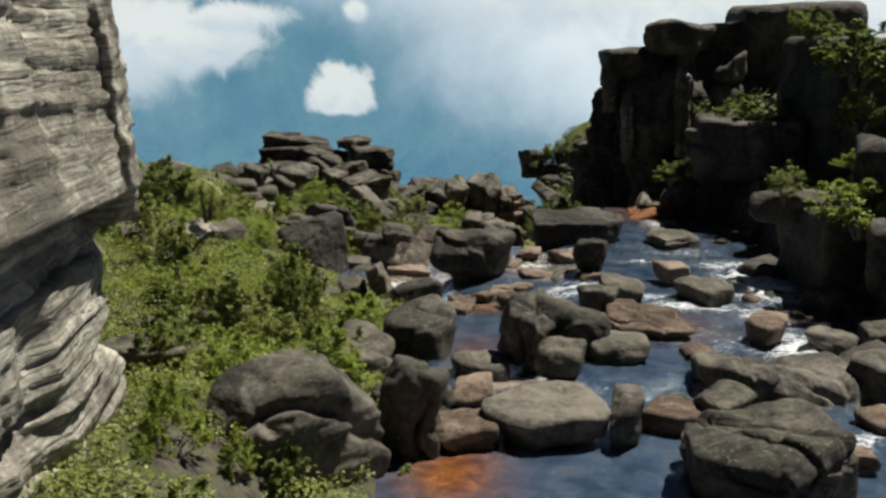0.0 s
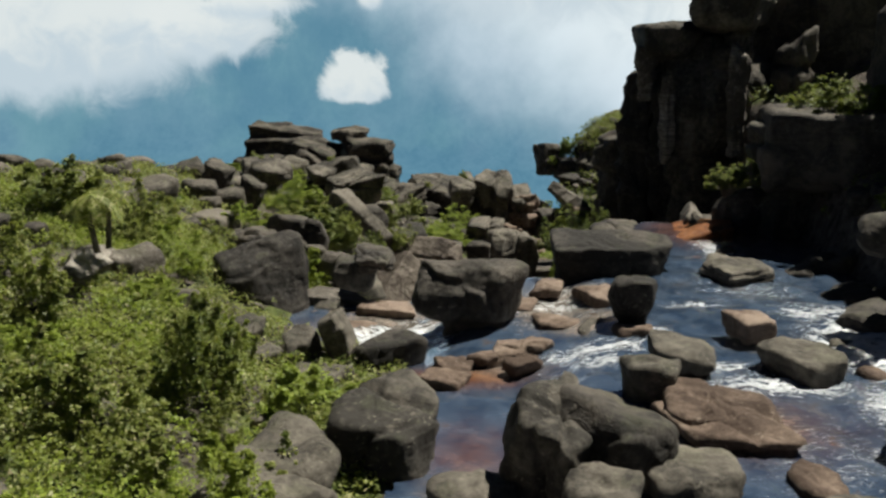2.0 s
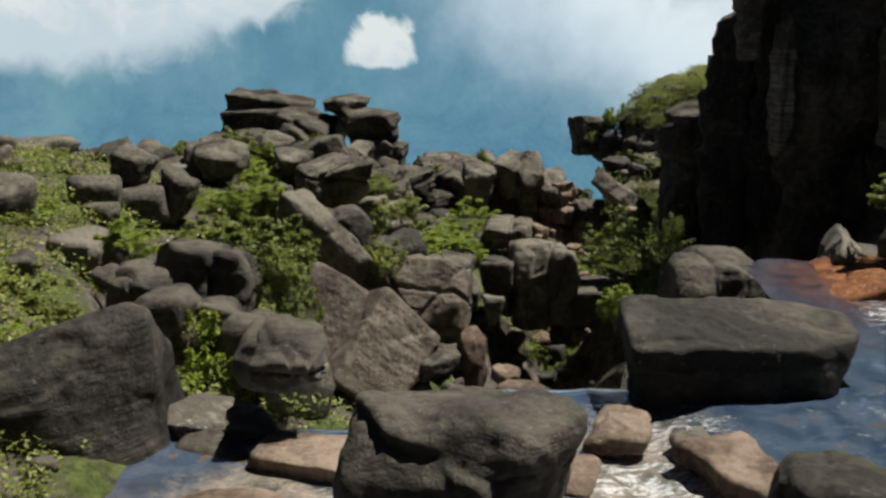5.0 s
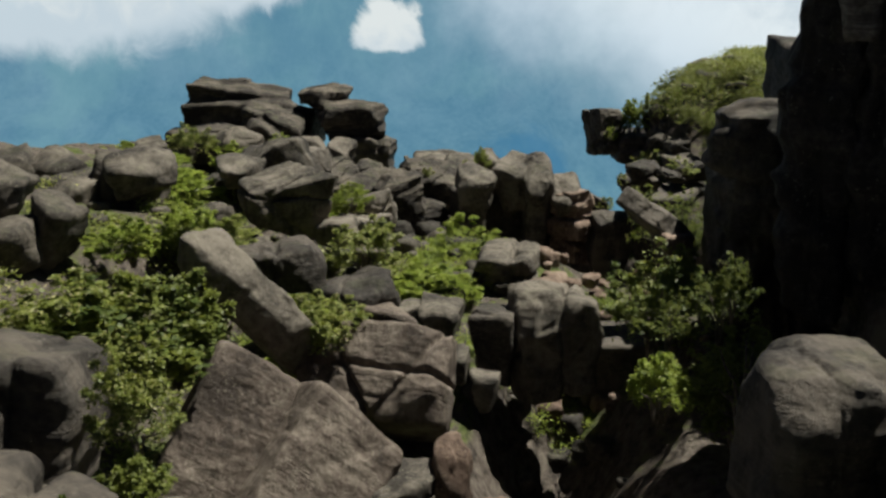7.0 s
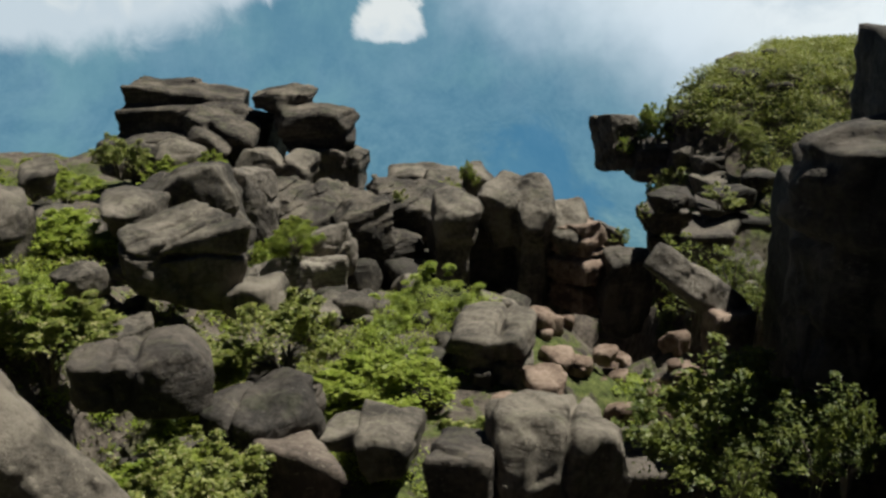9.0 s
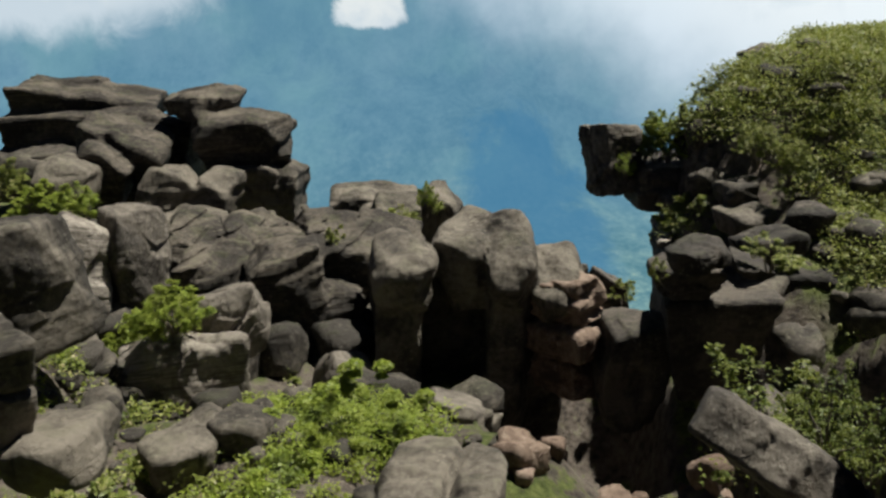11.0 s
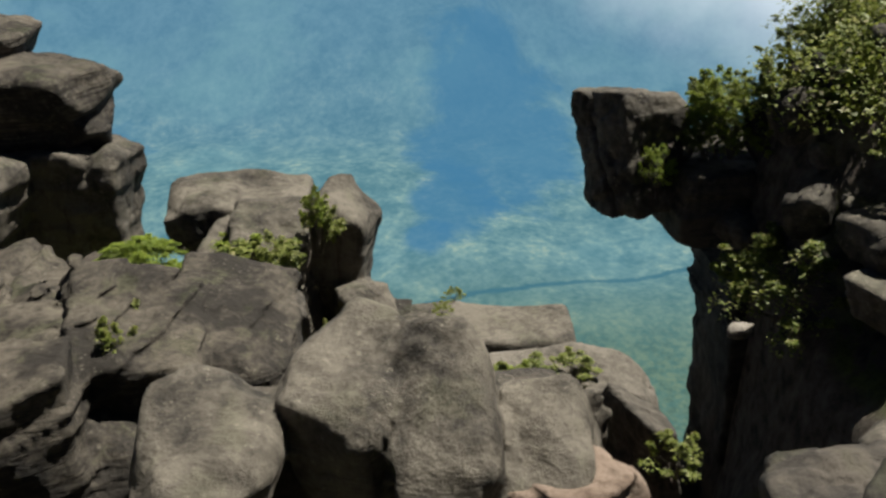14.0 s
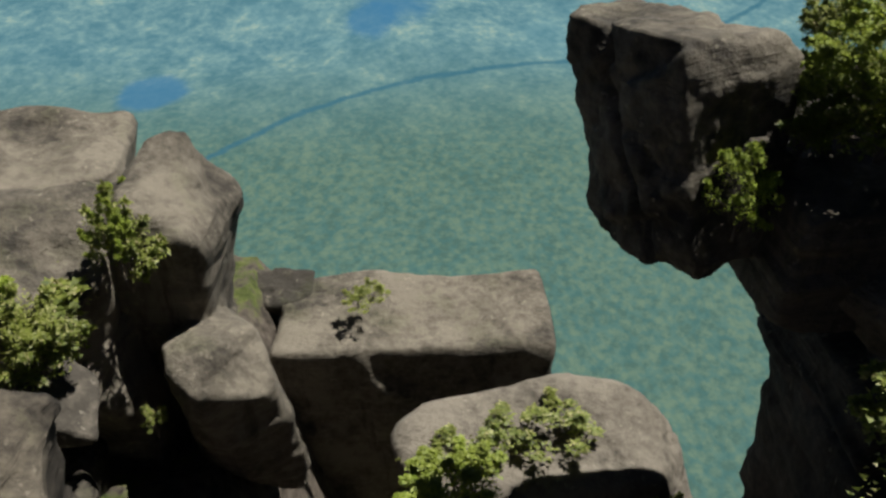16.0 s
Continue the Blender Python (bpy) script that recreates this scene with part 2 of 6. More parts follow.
def water_material():
    n = Nodes("river_water")
    p = n.pos()
    foam, amber, shoal = n.attr("foam"), n.attr("amber"), n.attr("shoal")
    flow = n.mapped(p, (0.75, 1.6, 1), rot=(0, 0, 0.5))
    a = n.math('SUBTRACT', 1.0, n.math('ABSOLUTE', n.math('MULTIPLY', n.math('SUBTRACT', n.noise(flow, 0.9, 6, 0.65, 1.0), 0.5), 5.0)))
    b = n.noise(flow, 5.0, 5, 0.7, 0.8)
    mask = n.math('ADD', n.math('MULTIPLY', a, 0.32), n.math('MULTIPLY', b, 0.55))
    white = n.step(n.math('ADD', mask, n.math('MULTIPLY', foam, 0.36)), 0.66, 0.94)
    # the sky's blue reflection is put into the first two bed colours
    bed = n.ramp(n.noise(p, 0.9, 6, 0.6, 0.5), (0.38, (0.026, 0.045, 0.08)), (0.6, (0.062, 0.09, 0.135)), (0.76, (0.11, 0.07, 0.045)))
    tea = n.ramp(n.noise(p, 1.6, 6, 0.65), (0.3, (0.06, 0.018, 0.004)), (0.55, (0.22, 0.075, 0.016)), (0.75, (0.36, 0.15, 0.04)))
    silt = n.ramp(n.noise(p, 1.3, 6, 0.65, 0.6), (0.36, (0.07, 0.065, 0.06)), (0.5, (0.19, 0.165, 0.14)), (0.66, (0.34, 0.27, 0.22)))
    deep = n.mix(amber, n.mix(n.step(n.math('ADD', shoal, n.math('MULTIPLY', n.math('SUBTRACT', b, 0.5), 0.8)), 0.25, 0.75), bed, silt), tea)
    col = n.mix(white, deep, (0.82, 0.84, 0.86))
    rip = n.math('ADD', n.noise(flow, 2.2, 5, 0.6, 0.6), n.math('MULTIPLY', n.noise(p, 9.0, 4, 0.6), 0.3))
    nor = n.bump(rip, 0.35, 0.16)
    nor = n.bump(white, 0.5, 0.12, nor)
    r = n.math('ADD', 0.06, n.math('MULTIPLY', white, 0.6))
    return n.done(n.principled(col, r, nor, IOR=1.5, Specular_IOR_Level=1.0, Coat_Weight=1.0, Coat_Roughness=0.05))


WATER = water_material()


def valley_material():
    """Hazy rain forest far below, opposite escarpment and the clouds before it; haze is painted into the colour."""
    n = Nodes("painted_haze_valley")
    p = n.pos()
    x, y, z = n.sep(p)
    q = n.mapped(p, (1, 0.8, 1))
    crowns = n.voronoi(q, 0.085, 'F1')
    mottle = n.math('ADD', n.math('MULTIPLY', n.noise(q, 0.05, 4, 0.6), 0.4), n.math('MULTIPLY', n.noise(q, 0.011, 5, 0.6), 0.6))
    swell = n.noise(p, 0.0022, 5, 0.55)
    leafy = n.math('ADD', n.math('MULTIPLY', n.noise(q, 0.07, 4, 0.6), 0.75), n.math('MULTIPLY', n.noise(q, 0.011, 4, 0.6), 0.25))
    # distance haze is mixed into these forest colours, bluer farther off
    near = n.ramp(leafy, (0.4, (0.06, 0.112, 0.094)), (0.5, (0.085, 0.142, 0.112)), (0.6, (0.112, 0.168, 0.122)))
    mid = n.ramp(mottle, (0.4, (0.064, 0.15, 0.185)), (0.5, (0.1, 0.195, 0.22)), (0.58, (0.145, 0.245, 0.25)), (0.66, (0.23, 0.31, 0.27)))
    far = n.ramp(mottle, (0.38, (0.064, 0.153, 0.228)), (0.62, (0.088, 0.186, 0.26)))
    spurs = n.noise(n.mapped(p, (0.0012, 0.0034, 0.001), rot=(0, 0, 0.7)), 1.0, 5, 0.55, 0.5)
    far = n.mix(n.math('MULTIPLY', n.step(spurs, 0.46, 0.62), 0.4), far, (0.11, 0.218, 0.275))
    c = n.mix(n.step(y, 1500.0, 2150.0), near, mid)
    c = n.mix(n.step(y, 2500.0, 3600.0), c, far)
    # shade between the tree crowns is put into the colour
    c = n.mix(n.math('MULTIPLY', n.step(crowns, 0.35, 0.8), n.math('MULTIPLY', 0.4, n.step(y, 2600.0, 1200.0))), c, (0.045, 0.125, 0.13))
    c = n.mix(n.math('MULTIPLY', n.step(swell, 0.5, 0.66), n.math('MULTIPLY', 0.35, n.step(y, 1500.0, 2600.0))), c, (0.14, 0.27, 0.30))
    # cloud shadows, painted as dark blue blots into the forest colour
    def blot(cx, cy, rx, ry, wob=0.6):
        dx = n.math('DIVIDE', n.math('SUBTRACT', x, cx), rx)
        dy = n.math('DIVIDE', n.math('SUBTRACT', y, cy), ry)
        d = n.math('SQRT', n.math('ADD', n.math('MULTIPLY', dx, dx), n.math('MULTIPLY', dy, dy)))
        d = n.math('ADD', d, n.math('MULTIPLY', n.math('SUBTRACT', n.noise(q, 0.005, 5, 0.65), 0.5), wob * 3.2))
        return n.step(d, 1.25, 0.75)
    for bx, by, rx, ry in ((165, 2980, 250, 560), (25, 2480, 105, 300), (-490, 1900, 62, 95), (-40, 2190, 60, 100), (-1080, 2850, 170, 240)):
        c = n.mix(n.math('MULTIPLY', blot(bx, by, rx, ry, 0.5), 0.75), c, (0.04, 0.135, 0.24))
    # stream through the forest
    line = n.math('ADD', 1868.0, n.math('MULTIPLY', x, n.math('ADD', 0.446, n.math('MULTIPLY', x, n.math('ADD', -0.00077, n.math('MULTIPLY', x, 0.00000082))))))
    line = n.math('ADD', line, n.math('MULTIPLY', n.math('SUBTRACT', n.noise(p, 0.01, 5, 0.65), 0.5), 44.0))
    off = n.math('ABSOLUTE', n.math('SUBTRACT', y, line))
    c = n.mix(n.math('MULTIPLY', n.step(off, 17.0, 3.0), 0.75), c, (0.03, 0.105, 0.15))
    # opposite wall: faint vertical ribs
    ribs = n.noise(n.mapped(p, (0.004, 0.004, 0.0009)), 1.0, 7, 0.65, 0.4)
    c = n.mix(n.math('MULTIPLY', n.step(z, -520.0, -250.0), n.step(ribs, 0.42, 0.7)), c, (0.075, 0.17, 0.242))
    # cloud layer on the distant wall: directions from the camera's start, placed to fit its view
    u = n.math('DIVIDE', x, 4000.0)
    v = n.math('DIVIDE', n.math('SUBTRACT', z, 10.0), 4000.0)
    v = n.math('MULTIPLY', v, n.math('DIVIDE', 4000.0, y))
    u = n.math('MULTIPLY', u, n.math('DIVIDE', 4000.0, y))
    comb = n.t.nodes.new("ShaderNodeCombineXYZ")
    n.link(u, comb.inputs[0])
    n.link(v, comb.inputs[1])
    uv = comb.outputs[0]
    puff = n.noise(uv, 24.0, 8, 0.62, 0.6)
    soft = n.noise(uv, 7.0, 5, 0.55)
    def cloud(cx, cy, rx, ry, w=1.2, edge=0.55, base=1.0):
        dx = n.math('DIVIDE', n.math('SUBTRACT', u, cx), rx)
        dy = n.math('DIVIDE', n.math('SUBTRACT', v, cy), ry)
        dy = n.math('MAXIMUM', dy, n.math('MULTIPLY', dy, -base))
        d = n.math('SQRT', n.math('ADD', n.math('MULTIPLY', dx, dx), n.math('MULTIPLY', dy, dy)))
        d = n.math('ADD', d, n.math('MULTIPLY', n.math('SUBTRACT', puff, 0.5), w * 2.4))
        return n.step(d, 1.2, 1.2 - edge * 0.8)
    # mist and thin haze, painted over the colour towards the right and top
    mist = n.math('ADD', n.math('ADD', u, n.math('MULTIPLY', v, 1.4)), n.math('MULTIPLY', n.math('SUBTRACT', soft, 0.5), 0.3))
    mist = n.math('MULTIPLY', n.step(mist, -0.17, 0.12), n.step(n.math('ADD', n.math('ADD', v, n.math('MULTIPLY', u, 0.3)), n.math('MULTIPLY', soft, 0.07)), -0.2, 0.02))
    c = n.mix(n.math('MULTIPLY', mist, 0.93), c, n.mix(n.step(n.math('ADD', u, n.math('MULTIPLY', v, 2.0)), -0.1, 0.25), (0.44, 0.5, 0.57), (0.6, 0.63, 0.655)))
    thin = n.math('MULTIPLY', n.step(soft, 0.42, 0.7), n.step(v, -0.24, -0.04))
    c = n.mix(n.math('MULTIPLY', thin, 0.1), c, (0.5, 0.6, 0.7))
    # cloud shading is painted: greyer bases, whiter tops
    for cx, cy, rx, ry, w, e, base in ((-0.106, -0.074, 0.034, 0.04, 0.6, 0.5, 2.6), (-0.44, -0.012, 0.2, 0.08, 0.25, 0.6, 1.0), (-0.262, -0.014, 0.085, 0.045, 0.45, 0.7, 1.3), (-0.21, 0.012, 0.055, 0.018, 0.7, 0.8, 1.0),
                                       (-0.089, 0.018, 0.016, 0.014, 0.6, 0.8, 1.0), (0.11, 0.035, 0.16, 0.05, 0.6, 1.1, 1.0), (0.3, 0.02, 0.16, 0.09, 0.6, 1.1, 1.0)):
        c = n.mix(n.math('MULTIPLY', cloud(cx, cy, rx, ry, w, e, base), 0.95), c, n.mix(n.step(n.math('ADD', n.math('MULTIPLY', n.math('SUBTRACT', v, cy), 0.5 / ry), puff), 0.2, 0.7), (0.4, 0.455, 0.51), (0.535, 0.555, 0.565)))
    # the whole backdrop glows, so its daylight is part of the colour
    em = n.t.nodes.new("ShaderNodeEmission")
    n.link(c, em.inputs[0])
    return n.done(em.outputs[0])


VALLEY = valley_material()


# ---- lie of the land ----
def river_level(x, y):
    """Height of the water."""
    z = -0.55 * ss(37, 34.5, y)
    left = ss(6.5, 3.0, x) * ss(36, 38, y)
    z = z - 0.95 * left * ss(60, 44, y)
    z = z - 0.55 * ss(8.5, 5.5, x) * ss(46, 52, y)
    z = z - 1.3 * ss(3.0, -1.5, x) * ss(50, 56, y)
    z = z - 7.0 * ss(8.4, 7.0, x) * ss(62, 70, y)
    z = z + 0.15 * ss(58, 68, y) * ss(10, 13, x)
    return z


def river_mask(x, y):
    """1 in the bed of the river, 0 on the banks."""
    lft = -0.8 + 1.6 * ss(36, 42, y) - 7.0 * ss(50, 58, y) + 7.0 * ss(63, 72, y)
    rgt = 18.5 + 1.5 * ss(45, 60, y) - 1.0 * ss(62, 70, y)
    m = ss(lft - 2.0, lft + 0.6, x) * ss(rgt + 1.6, rgt - 0.6, x) * ss(73.4, 71.2, y)
    bar = ss(7.0, 8.2, x) * ss(12.6, 11.4, x) * ss(59.5, 62, y)
    return m * (1 - bar)


def rim(x):
    """Distance at which the plateau breaks off."""
    return 152.0 - 4.0 * ss(-4, 4, x) - 8.5 * ss(12.0, 13.5, x) + 11.0 * ss(17, 30, x) + 16 * ss(-12, -30, x) + 10.0 * ss(40, 90, x)


def land(x, y):
    p = np.stack([x, y, np.zeros_like(x)], -1)
    n1, n2 = fbm(p / 14.0, 5, 4), fbm(p / 3.0, 9, 3)
    # middle strip: bed of the river, then the lower terrace and the cleft
    mid = -1.2 - 8.0 * ss(61, 78, y) - 3.0 * ss(112, 124, y) - 3.5 * ss(128, 146, y)
    mid = mid - 8.0 * ss(129, 138, y) * ss(3.0, 6.0, x)
    left = 1.0 - 4.5 * ss(60, 95, y) - 4.5 * ss(98, 124, y) - 4.0 * ss(122, 148, y) + 2.2 * ss(38, 18, y)
    edge = -1.5 - 5.5 * ss(46, 54, y) - 2.5 * ss(70, 80, y) + 2.5 * ss(92, 104, y)
    k = ss(edge, edge - 7.0, x)
    z = mid * (1 - k) + left * k
    z = z + 3.0 * ss(-12, -26, x) * ss(126, 90, y)
    right = 3.0 + 3.0 * ss(20, 34, x) + 3.0 * ss(55, 80, y) - 4.0 * ss(92, 112, y)
    hill = -8.2 + 4.0 * ss(128, 138, y) + (1.0 + 2.2 * ss(127, 136, y)) * ss(14.8, 19.5, x) + 1.5 * ss(18, 27, x) + 1.5 * ss(27, 44, x) - 1.0 * ss(143, 150, y)
    g = ss(112, 122, y)
    right = right * (1 - g) + hill * g
    back_off = 0.9 * np.maximum(0, y - 136.5)
    kr = ss(19.5 - 4.4 * g + back_off, 22.5 - 6.0 * g + back_off, x)
    z = z * (1 - kr) + right * kr
    # cleft that swallows the river
    c0 = 5.4 + 5.4 * ss(88, 114, y)
    cleft = np.exp(-((x - c0) / (3.4 - 0.6 * ss(90, 110, y))) ** 2) * ss(69, 80, y)
    z = z - (7.0 - 5.0 * ss(92, 106, y)) * cleft
    z = z - 4.5 * ss(12.5, 15, x) * ss(30, 22, x) * ss(100, 108, y) * ss(123, 119, y)
    # pit at the foot of the buttress
    z = z - 5.0 * ss(4.5, 7.0, x) * ss(14.0, 12.5, x) * ss(112, 118, y) * ss(132, 127, y)
    m = river_mask(x, y)
    z = z * (1 - m) + (river_level(x, y) - 0.55) * m
    shore = ss(0.4, 0.12, m) * ss(64, 58, y) * np.maximum(ss(4, 1, x) * ss(-14, -8, x), ss(16, 17.5, x) * ss(26, 22, x))
    z = z + np.maximum(0, river_level(x, y) + 0.3 - z) * shore
    z = z + (0.5 * n1 + (0.22 + 0.3 * ss(66, 80, y)) * (n2 - np.abs(n2) * 0.6)) * (1 - 0.75 * m)
    d = y - rim(x) + 2.0 * n1
    z = z - 230 * ss(0, 26, d) - 640 * ss(20, 320, d)
    return z


def axis(lo, hi, step, out_lo, out_hi, grow=1.28):
    a = list(np.arange(lo, hi + 1e-6, step))
    s = step
    while a[-1] < out_hi:
        s *= grow
        a.append(a[-1] + s)
    s = step
    while a[0] > out_lo:
        s *= grow
        a.insert(0, a[0] - s)
    return np.array(a)


def sheet(xs, ys, height):
    X, Y = np.meshgrid(xs, ys)
    Z = height(X, Y)
    V = np.stack([X.ravel(), Y.ravel(), Z.ravel()], -1)
    nx, ny = len(xs), len(ys)
    i = (np.arange(ny - 1)[:, None] * nx + np.arange(nx - 1)[None, :]).ravel()
    return V, np.stack([i, i + 1, i + 1 + nx, i + nx], -1)


V, Fq = sheet(axis(-48, 40, 0.6, -900, 900), axis(6, 172, 0.6, -700, 420), land)
ground = new("ground", mesh_of("ground", V, Fq, GROUND))
tagged(ground, "stony plateau ground with dark sandstone and low turf", "ground", kind="structure")


def far_land(x, y):
    p = np.stack([x, y, np.zeros_like(x)], -1)
    z = -902 + 14 * fbm(p / 420.0, 31, 3)
    z = z + 460 * ss(2950, 3900, y + 180 * fbm(p / 700.0, 33, 3)) ** 1.3
    z = z + 980 * ss(3760, 3990, y + 90 * fbm(p / 260.0, 35, 4))
    return z


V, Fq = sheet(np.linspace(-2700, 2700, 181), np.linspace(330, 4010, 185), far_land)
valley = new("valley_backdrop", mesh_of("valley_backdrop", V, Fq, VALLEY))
tagged(valley, "glowing backdrop of rainforest valley and cliffs with painted haze and clouds", "valley", kind="structure")


# ---- river ----
def build_river():
    xs, ys = np.arange(-9.0, 24.0, 0.22), np.arange(-20.0, 86.0, 0.22)
    X, Y = np.meshgrid(xs, ys)
    p = np.stack([X, Y, np.zeros_like(X)], -1)
    Z = river_level(X, Y)
    gy, gx = np.gradient(Z, 0.22)
    steep = np.hypot(gx, gy)
    foam = np.clip(steep * 0.9, 0, 0.65)
    for cx, cy, rx, ry, f in ((17.2, 50.5, 2.4, 3.6, 1.3), (17.5, 55.0, 3.5, 1.8, .8), (5.6, 57.0, 2.8, 2.8, .62), (7.0, 51.0, 3.0, 1.2, .85), (12.4, 46.5, 3.2, 1.4, .85), (15.8, 44.5, 1.8, 2.6, .85), (6.6, 49.4, 1.6, 1.0, .8), (10.2, 48.4, 2.4, .8, .8), (8.6, 52.6, 1.8, .7, .7), (12.0, 56.0, 2.2, .8, .65), (6.8, 59.4, 1.6, 1.2, .6),
                              (15.6, 40.0, 2.6, 2.6, .95), (-1.6, 56.6, 3.2, 2.2, 1.15), (3.6, 37.6, 1.6, 1.0, .9), (10.3, 35.2, .6, 1.2, .9), (15.2, 66.0, 1.4, 3.0, .7),
                              (2.0, 74.0, 2.5, 3.0, .9), (12.0, 41.0, 4.0, 5.0, .4), (14.5, 59.0, 4.5, 4.0, .45), (14.6, 31.5, 1.6, .9, .8)):
        foam = np.maximum(foam, f * np.exp(-((X - cx) / rx) ** 2 - ((Y - cy) / ry) ** 2))
    amber = np.zeros_like(X)
    for cx, cy, rx, ry, f in ((0.2, 29.0, 1.6, 2.6, 1.0), (16.5, 70.5, 3.6, 3.2, 1.0), (1.0, 49.6, 2.6, 1.2, .8), (1.6, 43.0, 1.6, 2.0, .4), (17.5, 44.5, 1.0, 1.5, .6), (10.4, 43.0, 3.0, 2.4, .35), (-7.4, 56.5, 1.4, 1.8, .8)):
        amber = np.maximum(amber, f * np.exp(-((X - cx) / rx) ** 2 - ((Y - cy) / ry) ** 2))
    shoal = np.zeros_like(X)
    for cx, cy, rx, ry, f in ((-2.0, 58.0, 4.0, 3.4, 1.0), (5.8, 57.5, 2.6, 3.8, 1.0), (7.0, 54.5, 2.4, 2.0, .8), (9.6, 43.4, 3.0, 2.6, .8), (3.0, 36.4, 2.6, 2.4, .8), (1.6, 40.0, 1.6, 2.2, .9), (13.0, 51.0, 2.0, 2.0, .6), (2.6, 50.4, 2.8, 1.6, .7), (1.0, 32.0, 1.6, 1.6, .7), (13.6, 36.0, 3.0, 2.4, .7)):
        shoal = np.maximum(shoal, f * np.exp(-((X - cx) / rx) ** 2 - ((Y - cy) / ry) ** 2))
    Z = Z + 0.05 * fbm(p / 1.3, 71, 3) + 0.14 * foam * fbm(p / 0.7, 73, 3)
    keep = river_mask(X, Y) > 0.12
    nx = len(xs)
    i = (np.arange(len(ys) - 1)[:, None] * nx + np.arange(nx - 1)[None, :])
    k = keep[:-1, :-1] & keep[1:, :-1] & keep[:-1, 1:] & keep[1:, 1:]
    i = i[k]
    F = np.stack([i, i + 1, i + 1 + nx, i + nx], -1)
    used = np.unique(F)
    back_to = np.zeros(X.size, dtype=np.int64)
    back_to[used] = np.arange(len(used))
    V = np.stack([X.ravel(), Y.ravel(), Z.ravel()], -1)[used]
    me = mesh_of("water", V, back_to[F], WATER)
    for name, val in (("foam", foam), ("amber", amber), ("shoal", shoal)):
        at = me.attributes.new(name, 'FLOAT', 'POINT')
        at.data.foreach_set("value", val.ravel()[used].astype(np.float32))
    ob = new("water", me)
    tagged(ob, "dark tea-coloured river water with white rapids between boulders", "river", kind="structure")


build_river()


# ---- rocks ----
BALLS = {}


def ball(sub):
    if sub not in BALLS:
        bm = bmesh.new()
        bmesh.ops.create_icosphere(bm, subdivisions=sub, radius=1.0)
        V = np.array([v.co[:] for v in bm.verts])
        F = np.array([[v.index for v in f.verts] for f in bm.faces])
        bm.free()
        BALLS[sub] = (V / np.linalg.norm(V, axis=1)[:, None], F)
    return BALLS[sub]


SAY = {"sandstone": "weathered grey-brown sandstone boulder", "dark_shaded_sandstone": "sandstone block with shade-darkened colour",
       "red_sandstone": "reddish water-worn sandstone rock", "bedded_sandstone": "bedded sandstone slab with dark layers",
       "pale_sandstone": "pale grey worn sandstone rock", "worn_sandstone": "smooth grey rounded sandstone slab",
       "laminated_sandstone": "brown laminated sandstone slab", "wet_amber_sandstone": "wet amber-stained sandstone slab",
       "banded_cliff_sandstone": "pale sunlit banded sandstone block"}


def say(x, y, skin, size):
    """Words and group for a rock, by its stone, its size and what it stands beside."""
    word = "small " if size < 1.3 else "massive " if size > 5.5 else ""
    if y < 73 and float(river_mask(np.array([x]), np.array([y]))[0]) > 0.3:
        return word + SAY[skin.name] + " standing in the dark river", "boulders in the river"
    if y < 73:
        return word + SAY[skin.name] + " on the river bank", "rocks beside the river"
    if y < 119:
        return word + SAY[skin.name] + " among scrub and rubble", "rocks of the lower terrace"
    return word + SAY[skin.name] + " at the plateau's brink", "rocks at the brink"


